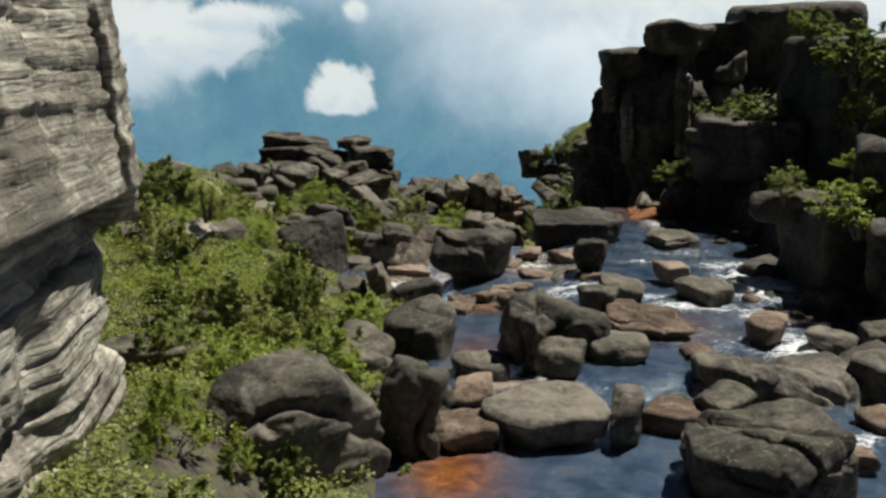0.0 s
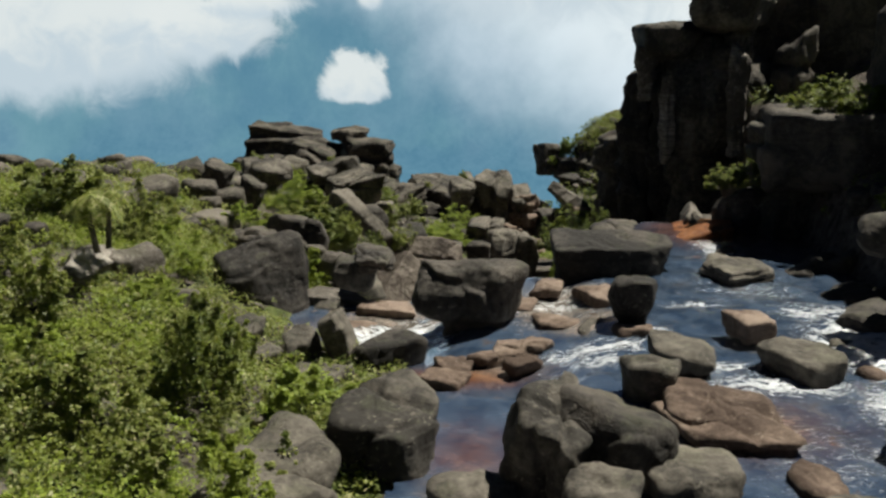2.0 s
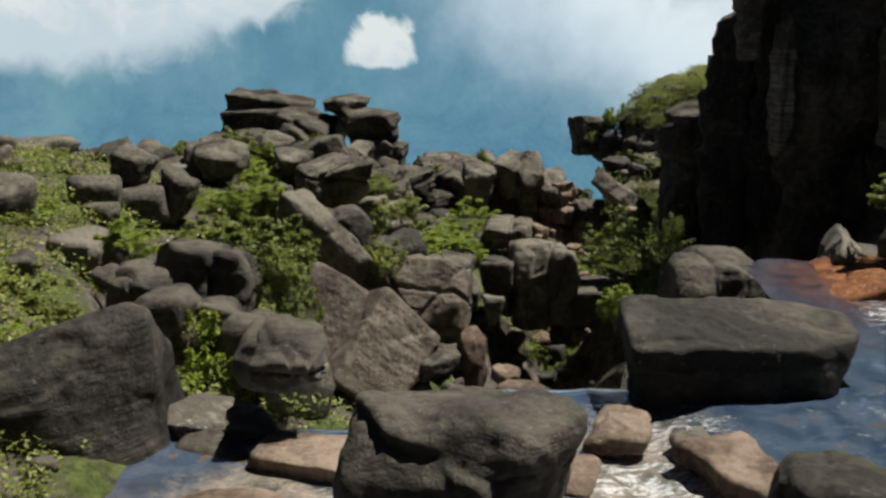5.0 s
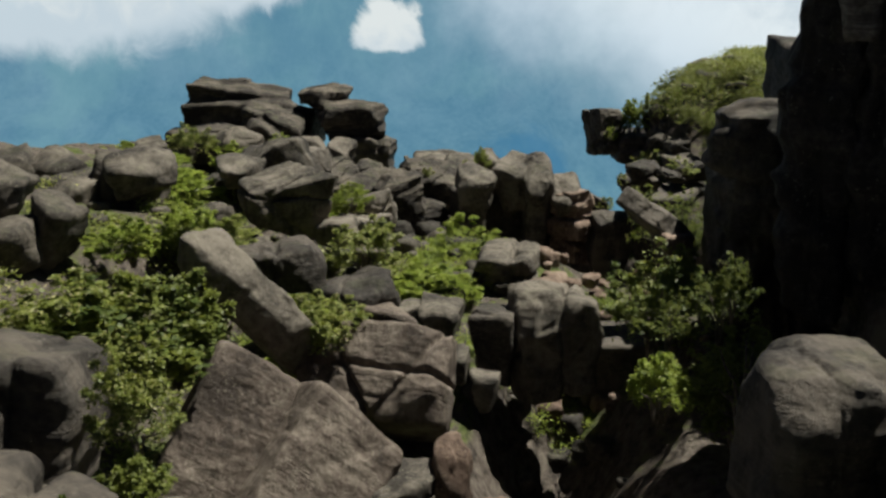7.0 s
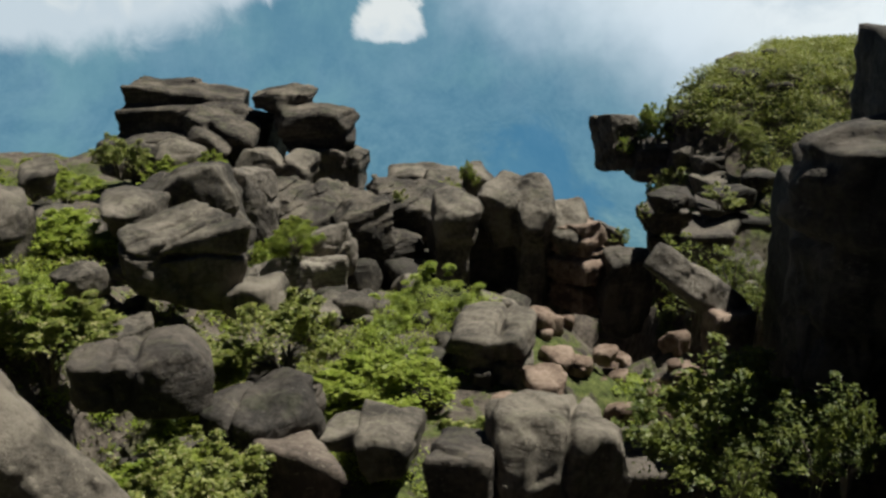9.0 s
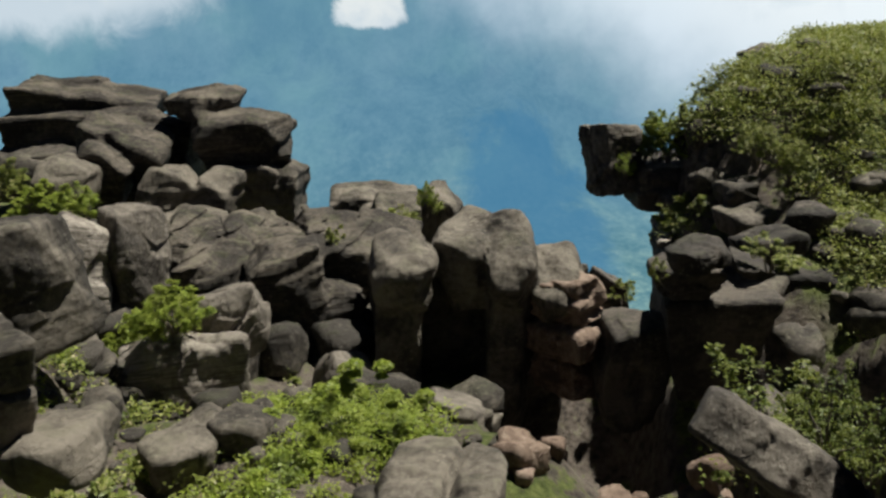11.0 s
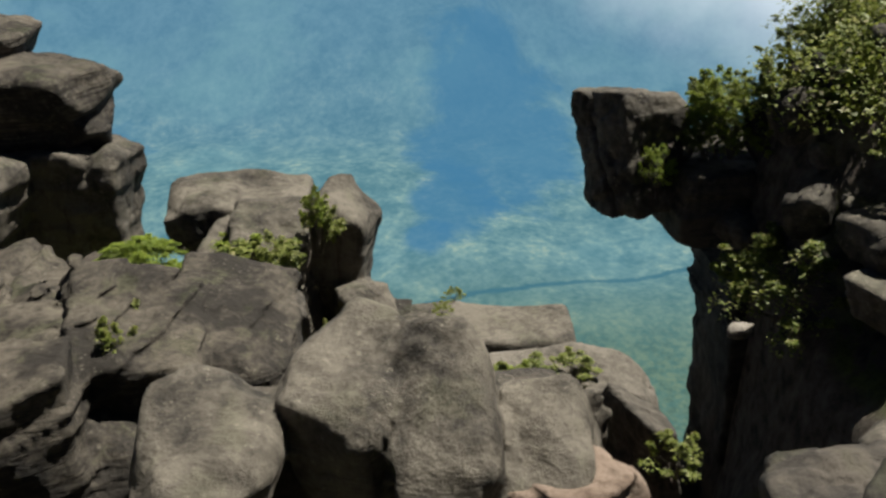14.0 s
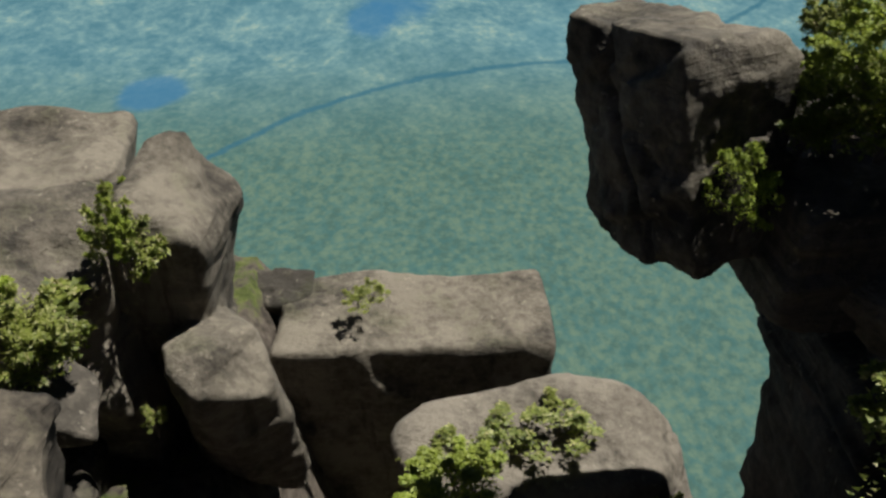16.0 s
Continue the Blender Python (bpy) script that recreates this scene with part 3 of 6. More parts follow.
def rock(x, y, z, sx, sy, sz, p=2.7, cuts=6, rough=0.07, strata=0.0, flute=0.0, taper=0.14, lean=0.0, pitch=0.0, turn=None, cracks=0,
         bevel=0.34, band=0.0, ledges=0, over=0.16, tilt=None, chips=0.6, joints=(), waist=None, sub=5, skin=ROCK, seed=1, name="boulder", label=""):
    """One boulder or block: flat faces meeting in worn edges, with bedding, flutes and joints worked into it."""
    rng = np.random.default_rng(seed * 7919 + 13)
    d, F = ball(sub)
    tilt = 1.3 / p if tilt is None else tilt
    N, O = [], []
    for ax in range(3):
        for sg in (-1, 1):
            v = rng.normal(size=3) * tilt * (0.45 if ax == 2 else 1.0)
            if ax < 2:
                v[2] = rng.uniform(-over, max(0.04, -over))
            v[ax] = sg
            N.append(v / np.linalg.norm(v))
            O.append(rng.uniform(0.86, 1.0))
    for i in range(cuts + cuts // 2):
        v = rng.normal(size=3)
        v[2] = v[2] * 0.7 + 0.1
        v /= np.linalg.norm(v)
        o = np.abs(v).sum() * rng.uniform(1 - bevel, 1 - 0.25 * bevel) * 0.92
        if i < 4 + int(0.8 * cuts):
            N.append(v)
            O.append(o)
    k = 8.0 + 2.6 * p
    S = np.maximum(0, (d @ np.array(N).T) / np.array(O))
    P = d * ((S ** k).sum(1) ** (-1.0 / k))[:, None]
    lo, hi = P.min(0), P.max(0)
    P = (P - (lo + hi) / 2) / ((hi - lo) / 2)
    side = 1 - np.clip(np.abs(P[:, 2]), 0, 1) ** 6
    if taper:
        w = 1 + taper * 0.5 * P[:, 2]
        P[:, :2] *= (w / w.max())[:, None]
    if waist:
        # undercut foot below that level
        P[:, :2] *= (1 - waist[1] * ss(waist[0] + 0.22, waist[0] - 0.22, P[:, 2] + 0.12 * vnoise(P * 1.7 + seed % 37, seed)))[:, None]
    half = np.array([sx, sy, sz]) / 2
    W = P * half
    size = (sx * sy * sz) ** (1 / 3)
    off = rng.uniform(-50, 50, 3)
    nv = d / half
    nv /= np.linalg.norm(nv, axis=1)[:, None]
    flat = nv * np.array([1, 1, 0.12])
    if flute:
        a = fbm(np.stack([(W[:, 0] + off[0]) / (0.16 * size), (W[:, 1] + off[1]) / (0.16 * size), W[:, 2] / (1.2 * size)], -1), seed, 3)
        W += nv * (flute * size * np.minimum(a, 0.25) * side)[:, None]
    if strata:
        q = np.stack([W[:, 0] / (1.6 * size), W[:, 1] / (1.6 * size), (W[:, 2] + 0.05 * size * vnoise(W / (0.5 * size) + off, seed + 2)) / (band or max(0.09 * size, 0.22))], -1) + off
        a = np.tanh(2.2 * fbm(q, seed + 3, 3))
        W += flat * (strata * size * a * side)[:, None]
    for i in range(ledges):
        level = sz * (rng.uniform(-0.3, 0.3) if ledges == 1 else (i + 0.8 + rng.uniform(-0.2, 0.2)) / (ledges + 0.6) - 0.5)
        dz = W[:, 2] - level - W[:, 0] * rng.uniform(-0.12, 0.12) - 0.03 * size * vnoise(W / (0.35 * size) + off, seed + i)
        reach = np.clip(0.7 + 0.7 * vnoise(np.stack([W[:, 0], W[:, 1], 0 * dz], -1) / (0.5 * size) + off, seed + 31 + i), 0, 1.3)
        W -= flat * (0.13 * size * reach * np.exp(-(dz / (0.03 * size)) ** 2))[:, None]
        W += flat * (rng.uniform(-0.06, 0.06) * size * ss(-0.02 * size, 0.02 * size, dz))[:, None]
    for _ in range(cracks):
        t = rng.uniform(0, math.pi)
        g = np.array([math.cos(t), math.sin(t) * 0.6, rng.uniform(-0.5, 0.5)])
        g /= np.linalg.norm(g)
        dist = W @ g - rng.uniform(-0.25, 0.25) * size + 0.12 * size * vnoise(W / (0.4 * size) + off, seed)
        W -= nv * (0.08 * size * np.exp(-(dist / (0.03 * size)) ** 2))[:, None]
    for gx, gy, gz, o in joints:
        # a straight open joint across the block: direction and place, as shares of its half size
        g = np.array([gx, gy, gz], float) / half
        width = 1 / np.linalg.norm(g)
        dist = (W @ g - o) * width + 0.035 * size * fbm(W / (0.3 * size) + off, seed + 50, 3)
        W -= nv * (0.07 * size * np.exp(-(dist / (0.022 * size)) ** 2))[:, None]
        W += nv * (rng.uniform(-0.03, 0.03) * size * ss(-0.02 * size, 0.02 * size, dist))[:, None]
    if chips and p < 12:
        # pieces split off along joints: each leaves a face of its own, a step and a groove
        more = np.random.default_rng(seed * 31 + 7)
        c = more.uniform(-1, 1, (22, 3)) * half
        kick = more.uniform(-1, 1, 22)
        slope = more.normal(size=(22, 3)) * 0.12
        warp = W + 0.07 * size * np.stack([vnoise(W / (0.3 * size) + off + s, seed + 40 + s) for s in range(3)], -1)
        r = warp[:, None, :] - c[None]
        dist = np.sqrt((r * r * np.array([1, 1, 1.7])).sum(-1))
        near = np.sort(dist, 1)
        w = np.exp(-(dist - near[:, :1]) / (0.012 * size))
        w /= w.sum(1)[:, None]
        step = (w * (kick * 0.05 * size + (r * slope).sum(-1))).sum(1)
        groove = np.exp(-((near[:, 1] - near[:, 0]) / (0.022 * size)) ** 2) * np.clip(0.5 + vnoise(W / (0.4 * size) - off, seed + 44), 0, 1)
        W += nv * (chips * (np.clip(step, -0.1 * size, 0.07 * size) - 0.035 * size * groove))[:, None]
    a = fbm(W / (0.5 * size) + off, seed + 5, 5, 0.52)
    W += nv * (rough * 0.8 * size * a)[:, None]
    b = vnoise(W / (0.2 * size) + off, seed + 8)
    W -= nv * (0.5 * rough * size * np.maximum(0, b - 0.25))[:, None]
    b = np.abs(vnoise(W * np.array([1, 1, 2.0]) / (0.7 * size) + off[::-1], seed + 9))
    W -= nv * (1.6 * rough * size * np.maximum(0, 0.09 - b))[:, None]
    ob = new(name, mesh_of(name, W, F, skin))
    yaw = rng.uniform(-50, 50) * min(1, 3 / p) ** 1.5 if turn is None else turn
    ob.matrix_basis = pose(x, y, z, pitch, lean, yaw)
    words, flock = say(x, y, skin, size)
    return tagged(ob, label or words, "rock", group="" if label else flock)


def nets(S):
    """Surface of a field of distances on a grid: one vertex in each cell that it crosses, one quad across each crossed edge."""
    inside = S < 0
    corner = [(a, b, c) for a in (0, 1) for b in (0, 1) for c in (0, 1)]
    nx, ny, nz = (k - 1 for k in S.shape)

    def at(A, o):
        return A[o[0]:o[0] + nx, o[1]:o[1] + ny, o[2]:o[2] + nz]
    count = sum(at(inside, o).astype(np.int8) for o in corner)
    cell = np.argwhere((count > 0) & (count < 8))
    index = -np.ones((nx, ny, nz), np.int64)
    index[tuple(cell.T)] = np.arange(len(cell))
    V, hits = np.zeros((len(cell), 3)), np.zeros(len(cell))
    for o in corner:
        for ax in range(3):
            if o[ax]:
                continue
            e = tuple(v + (i == ax) for i, v in enumerate(o))
            a = S[tuple((cell + o).T)]
            b = S[tuple((cell + e).T)]
            cross = (a < 0) != (b < 0)
            t = np.where(cross, a / np.where(cross, a - b, 1), 0)
            q = np.repeat(np.array([o], float), len(cell), 0)
            q[:, ax] = t
            V += q * cross[:, None]
            hits += cross
    V = cell + V / hits[:, None]
    F = []
    for ax in range(3):
        u, w = (ax + 1) % 3, (ax + 2) % 3
        step = np.eye(3, dtype=int)
        lo = inside[tuple(slice(0, -1) if i == ax else slice(1, -1) for i in range(3))]
        hi = inside[tuple(slice(1, None) if i == ax else slice(1, -1) for i in range(3))]
        for sign in (True, False):
            g = np.argwhere((lo != hi) & (lo == sign)) + step[u] + step[w]
            ring = [g - step[u] - step[w], g - step[w], g, g - step[u]]
            quad = np.stack([index[tuple(r.T)] for r in (ring if sign else ring[::-1])], -1)
            F.append(quad)
    return V, np.concatenate(F)


def outcrop(blocks, cell=0.14, blend=0.22, rough=0.16, bedding=0.07, band=0.5, dip=0.0, split=9, skin=WORN, seed=1, label=""):
    """Living rock: rounded blocks (place, size, edge radius, pitch, lean, turn) grown together into one weathered mass."""
    lo = np.min([np.array(b[:3]) - 0.62 * max(b[3:6]) for b in blocks], 0)
    hi = np.max([np.array(b[:3]) + 0.62 * max(b[3:6]) for b in blocks], 0)
    axes = [np.arange(lo[i], hi[i], cell) for i in range(3)]
    X = np.stack(np.meshgrid(*axes, indexing='ij'), -1)
    shape = X.shape[:3]
    X = X.reshape(-1, 3)
    best, second = np.full(len(X), 9.0), np.full(len(X), 9.0)
    for i, b in enumerate(blocks):
        half = np.array(b[3:6]) / 2
        near = np.flatnonzero(np.linalg.norm(X - b[:3], axis=1) < np.linalg.norm(half) + 1.2)
        inv = np.array(pose(*b[:3], *b[7:10]).inverted())
        q = X[near] @ inv[:3, :3].T + inv[:3, 3]
        q = q + 0.09 * half.mean() * np.stack([vnoise(q / (0.8 * half.mean()) + 7.3 * j, seed + 5 * i + j) for j in range(3)], -1)
        # a little narrower towards the foot, with a domed top
        q[:, :2] *= (1 + 0.05 * (1 - q[:, 2:] / half[2]))
        q[:, 2] += 0.07 * half[:2].min() * np.minimum(1.4, ((q[:, :2] / half[:2]) ** 2).sum(1)) * ss(-half[2], half[2], q[:, 2])
        r = min(b[6], 0.9 * half.min())
        w = np.abs(q) - half + r
        d = np.linalg.norm(np.maximum(w, 0), axis=1) + np.minimum(w.max(1), 0) - r
        rng = np.random.default_rng(seed * 101 + i)
        for _ in range(split):
            # corners split away along flat joints
            v = rng.normal(size=3) * np.array([1, 1, 0.8])
            v /= np.linalg.norm(v)
            cut = q @ v - (np.abs(v) * half).sum() * rng.uniform(0.62, 0.88)
            d = np.where(np.abs(d - cut) < 0.12, np.maximum(d, cut) + 0.25 * (0.12 - np.abs(d - cut)) ** 2 / 0.12, np.maximum(d, cut))
        old = best[near]
        best[near] = np.minimum(old, d)
        second[near] = np.minimum(second[near], np.maximum(old, d))
    # blocks run together, with a worn crease between them
    gap = np.clip(1 - (second - best) / blend, 0, 1)
    S = best - 0.25 * blend * gap ** 2 + 0.12 * np.clip(1 - (second - best) / 0.16, 0, 1) ** 2
    near = np.flatnonzero(np.abs(S) < 0.9)
    q = X[near]
    a = fbm(q / 1.5 + seed, seed + 3, 4, 0.5)
    lump = np.abs(vnoise(q * np.array([1, 1, 0.45]) / 1.1 - seed, seed + 4))
    level = (q[:, 2] + dip * q[:, 0] + 0.12 * vnoise(q / 1.3, seed + 6)) / band
    layer = np.tanh(2.5 * fbm(np.stack([q[:, 0] / 5, q[:, 1] / 5, level], -1), seed + 7, 3))
    scar = np.maximum(0, vnoise(q / 0.7 + 3 * seed, seed + 8) - 0.3)
    S[near] += rough * (0.6 * a + 0.8 * np.maximum(0, 0.14 - lump) / 0.14 * 0.5 + 0.5 * scar) - bedding * layer
    V, F = nets(S.reshape(shape))
    V = V * cell + lo
    mid = (lo + hi) / 2
    ob = new("rock_outcrop", mesh_of("rock_outcrop", V - mid, F, skin))
    ob.matrix_basis = pose(*mid)
    return tagged(ob, label, "rock outcrop")


outcrop([
    (1.8, 124.0, -7.0, 2.7, 4.0, 2.2, 0.50, 15, 10, 10),
    (1.5, 124.3, -10.6, 2.1, 3.0, 7.9, 0.35, 0, 3, 0),
    (4.5, 125.8, -6.7, 2.4, 4.4, 2.3, 0.50, 17, 3, -6),
    (4.5, 125.6, -7.8, 2.0, 3.0, 2.9, 0.40, 0, -12, 0),
    (6.5, 124.6, -6.8, 2.2, 4.8, 2.1, 0.50, 25, -4, 4),
    (6.5, 125.1, -10.9, 2.3, 3.2, 8.7, 0.35, 0, 2, 0),
    (8.8, 124.9, -8.3, 2.1, 4.2, 2.4, 0.45, 25, -16, -8),
    (5.4, 128.0, -12.6, 10.3, 3.6, 9.3, 0.30, 0, 2, 0),
], cell=0.12, blend=0.9, rough=0.15, bedding=0.035, skin=ROCK, seed=11, label="massive dark sandstone buttress with smooth pillow tops at the brink")
outcrop([
    (-4.6, 128.6, -11.3, 4.2, 3.6, 7.8, 0.25, 6, -6, 14),
    (-1.9, 129.6, -12.2, 2.2, 3.4, 6.8, 0.25, 4, -10, 24),
    (-4.7, 130.4, -8.7, 4.8, 5.8, 1.6, 0.40, 8, -4, 10),
    (-2.7, 132.4, -9.3, 4.4, 5.8, 3.9, 0.35, 10, 10, 8),
    (-0.2, 133.6, -10.4, 3.9, 5.4, 4.5, 0.35, 10, 18, 6),
    (-8.3, 129.6, -9.7, 3.2, 5.0, 3.9, 0.50, 12, 14, -8),
    (-10.2, 132.0, -9.5, 3.2, 5.4, 4.5, 0.50, 10, 14, 4),
    (-7.5, 132.4, -8.6, 2.1, 4.6, 2.6, 0.40, 8, 12, 10),
    (-5.9, 133.4, -10.2, 3.5, 5.0, 4.3, 0.40, 6, 8, 0),
], cell=0.12, blend=0.5, rough=0.1, bedding=0.1, band=0.3, dip=-0.28, skin=BAND, seed=12, label="bedded dark sandstone wall with worn rounded top at the brink")
outcrop([
    (-23.8, 155.0, -4.4, 10.9, 8.0, 2.6, 0.35, 0, 7, 6),
    (-24.5, 156.0, -3.2, 2.7, 3.0, 0.9, 0.20, 0, 0, 0),
    (-13.8, 150.5, -3.9, 5.6, 6.0, 1.8, 0.30, 0, -4, 4),
    (-11.1, 148.4, -5.3, 7.4, 6.0, 2.0, 0.35, 0, 3, 6),
    (-10.9, 148.8, -6.9, 6.8, 5.6, 2.6, 0.25, 0, 0, 6),
    (-21.4, 153.0, -9.1, 14.7, 6.0, 9.2, 0.40, 0, 0, 0),
    (-20.0, 147.5, -5.9, 3.7, 6.0, 2.8, 0.40, 6, 16, 0),
    (-17.7, 147.0, -6.6, 4.2, 5.5, 2.7, 0.40, 6, 24, 0),
    (-19.6, 145.0, -8.0, 3.7, 5.5, 5.2, 0.50, 6, 22, 6),
], cell=0.17, blend=0.4, rough=0.18, bedding=0.09, band=0.55, skin=BAND, seed=13, label="stack of weathered dark sandstone slabs above the valley")
outcrop([
    (-14.7, 143.5, -9.2, 4.2, 5.2, 4.5, 0.45, -10, 9, 6),
    (-11.7, 144.2, -9.5, 2.3, 5.0, 4.4, 0.40, -10, 12, -6),
    (-10.1, 147.6, -10.0, 3.3, 4.2, 5.1, 0.15, 0, 0, 8),
    (-7.7, 147.4, -10.0, 1.6, 3.4, 5.0, 0.25, 0, 4, -6),
    (-20.5, 141.0, -8.1, 3.4, 5.8, 4.7, 0.60, -8, 16, 4),
], cell=0.17, blend=0.35, rough=0.16, bedding=0.06, skin=ROCK, seed=14, label="rounded dark sandstone blocks under the stacked slabs")
outcrop([
    (10.4, 75.6, -2.8, 1.7, 3.2, 4.5, 0.60, -6, 6, 8),
    (11.7, 76.0, -2.9, 2.1, 3.4, 4.9, 0.70, -6, 2, -4),
    (13.0, 76.2, -3.0, 1.8, 3.2, 4.5, 0.60, -6, -6, -10),
    (11.9, 76.8, -1.9, 3.2, 3.0, 2.5, 0.70, -4, 0, 0),
], cell=0.1, blend=0.5, rough=0.14, bedding=0.03, skin=DARK_SHADED, seed=15, label="rounded dark sandstone lumps with runnels beside the cleft")
# shade of the overhanging face is put into this block's dark skin
outcrop([
    (-9.8, 75.2, -2.5, 2.5, 4.6, 4.7, 0.30, -16, 6, -4),
    (-8.2, 75.4, -2.7, 1.7, 4.4, 4.5, 0.30, -16, 14, 4),
    (-11.2, 74.0, -1.8, 2.4, 3.6, 2.3, 0.50, -10, 14, 0),
], cell=0.1, blend=0.4, rough=0.12, bedding=0.03, split=2, skin=DARK_SHADED, seed=16, label="overhanging sandstone block with its shade put into a dark colour")
outcrop([
    (-7.3, 70.0, -1.7, 1.6, 3.6, 1.8, 0.50, -10, 8, 10),
    (-5.7, 69.6, -2.1, 1.9, 3.4, 1.8, 0.45, -12, 16, -10),
    (-8.5, 69.0, -1.2, 2.0, 3.4, 2.5, 0.50, -8, -6, 0),
    (-4.5, 67.0, -1.5, 2.3, 3.2, 1.6, 0.50, 0, 4, 0),
], cell=0.09, blend=0.4, rough=0.12, bedding=0.03, split=4, skin=DARK_SHADED, seed=17, label="low dark sandstone hump with rounded edges and ferns")
rock(15.0, 122.2, -9.6, 5.0, 4.4, 5.0, p=16, cuts=2, bevel=0.12, rough=0.025, strata=0.015, taper=0.5, over=0.06, tilt=0.05, skin=DARK_SHADED, seed=8466)
rock(18.5, 124.6, -9.9, 4.8, 4.6, 6.1, p=16, cuts=2, bevel=0.12, rough=0.025, strata=0.015, taper=0.5, over=0.06, tilt=0.05, skin=DARK_SHADED, seed=6671)
outcrop([
    (-1.8, 145.2, -10.1, 5.9, 4.6, 2.4, 0.35, 2, 2, 4),
    (-0.1, 141.6, -10.1, 3.3, 4.4, 3.2, 0.35, 16, 9, 6),
    (2.6, 142.8, -10.7, 2.5, 3.6, 4.9, 0.40, 6, 10, -8),
    (3.7, 140.8, -13.8, 2.2, 2.8, 6.1, 0.35, 10, -8, 20),
    (1.1, 141.6, -14.7, 2.0, 3.0, 7.4, 0.35, 12, -6, -10),
    (-1.7, 141.4, -11.9, 2.9, 4.0, 4.9, 0.40, 14, 6, 10),
    (-0.3, 144.0, -16.1, 6.2, 4.0, 11.4, 0.40, 0, 0, 0),
], cell=0.11, blend=0.35, rough=0.13, bedding=0.05, skin=ROCK, seed=19, label="jointed grey sandstone knoll with tufts at the brink")
# dark block added to stand for the black shaded gap beside the buttress
rock(11.7, 123.2, -11.7, 3.6, 3.0, 5.2, p=9, cuts=4, rough=0.04, taper=0.4, skin=DARK_SHADED, seed=3131)
rock(-6.0, 122.0, -8.9, 3.6, 3.8, 4.0, p=4, cuts=7, rough=0.05, chips=0.5, cracks=1, taper=0.1, over=0.05, sub=6, skin=WORN, seed=3132)
rock(-6.8, 119.6, -10.6, 6.0, 4.2, 4.3, p=4, cuts=7, bevel=0.3, rough=0.05, chips=0.5, lean=-6, pitch=-16, over=0.1, sub=6, skin=PALE, seed=3133)
rock(-10.8, 118.4, -10.2, 2.2, 3.6, 3.8, p=4, cuts=7, rough=0.05, chips=0.5, taper=0.1, sub=6, skin=WORN, seed=3134)
rock(-10.8, 125.5, -7.0, 2.0, 3.6, 5.0, p=5, cuts=6, rough=0.05, chips=0.4, taper=0.0, lean=-4, pitch=-8, over=0.15, sub=6, skin=WORN, seed=3135)
rock(-12.7, 123.5, -7.6, 2.7, 4.0, 6.5, p=4, cuts=6, rough=0.05, chips=0.5, taper=0.0, lean=14, pitch=-14, sub=6, skin=PALE, seed=3136)
rock(-0.9, 121.5, -11.4, 2.8, 3.0, 2.6, p=3, cuts=7, rough=0.04, chips=0.3, lean=16, skin=WORN, seed=3137)
rock(4.2, 116.0, -10.6, 2.2, 2.6, 2.9, p=4, cuts=7, rough=0.04, chips=0.4, lean=6, skin=WORN, seed=3138)
rock(-5.3, 28.5, 1.2, 6.2, 5.5, 5.0, p=3.2, cuts=8, rough=0.05, strata=0.012, cracks=1, chips=0.6, sub=6, seed=9972)
rock(-1.1, 31.0, 0.4, 2.7, 3.0, 4.8, p=4, cuts=8, rough=0.05, taper=0.3, cracks=1, skin=DARK_SHADED, seed=9298)
rock(3.7, 32.3, 0.1, 4.8, 4.2, 1.5, p=6, cuts=7, rough=0.03, chips=0.35, lean=-5, taper=0.3, skin=WORN, seed=9883)
rock(6.4, 31.6, 0.2, 1.4, 2.2, 2.1, p=5, cuts=6, rough=0.03, chips=0.3, taper=0.1, skin=WORN, seed=727)
rock(7.8, 37.0, -0.8, 5.2, 4.5, 1.0, p=6, cuts=6, rough=0.03, chips=0.4, cracks=1, skin=WORN, seed=7575)
rock(10.1, 27.8, 0.5, 5.4, 5.0, 2.3, p=3.6, cuts=9, rough=0.06, chips=0.9, cracks=2, sub=6, lean=-6, seed=59)
rock(-3.6, 51.9, -0.3, 1.2, 2.8, 2.8, p=6, cuts=6, rough=0.03, lean=-14, chips=0.5, seed=1463)
rock(-1.6, 51.7, -1.3, 2.7, 3.2, 2.5, p=3, cuts=9, rough=0.04, chips=0.3, skin=DARK_SHADED, seed=2123)
rock(8.9, 62.0, 0.3, 6.3, 3.2, 2.9, p=6, cuts=6, bevel=0.2, rough=0.05, chips=0.4, over=0.3, taper=0.15, sub=6, skin=DARK_SHADED, seed=8383)
rock(8.5, 53.9, 0.9, 2.3, 2.6, 2.1, p=4, cuts=8, rough=0.05, over=0.3, waist=(-0.25, 0.2), taper=0.2, skin=DARK_SHADED, seed=5274)
rock(15.4, 73.0, -0.2, 1.5, 3.0, 2.6, p=5, cuts=6, rough=0.04, lean=18, skin=WORN, seed=7942)
rock(15.3, 70.5, -0.5, 4.4, 5.5, 2.1, p=4, cuts=6, rough=0.04, chips=0.5, lean=-8, skin=WET, seed=5806)
rock(-1.5, 88.0, -7.0, 6.4, 4.0, 3.6, p=9, cuts=4, bevel=0.2, rough=0.03, chips=0.25, tilt=0.08, over=0.0, taper=0.1, pitch=-40, turn=-6, joints=((0.1, 0, 1, 0.1), (1, 0, 0.3, -0.25), (1, 0, -0.4, 0.5)), sub=6, skin=SLAB, seed=4607)
rock(6.1, 95.5, -8.1, 4.3, 3.6, 5.6, p=5, cuts=8, rough=0.05, chips=0.7, cracks=1, taper=0.1, sub=6, seed=3316)
rock(3.1, 95.0, -8.1, 2.3, 3.0, 3.8, p=8, cuts=5, bevel=0.2, rough=0.035, skin=DARK_SHADED, seed=3985)
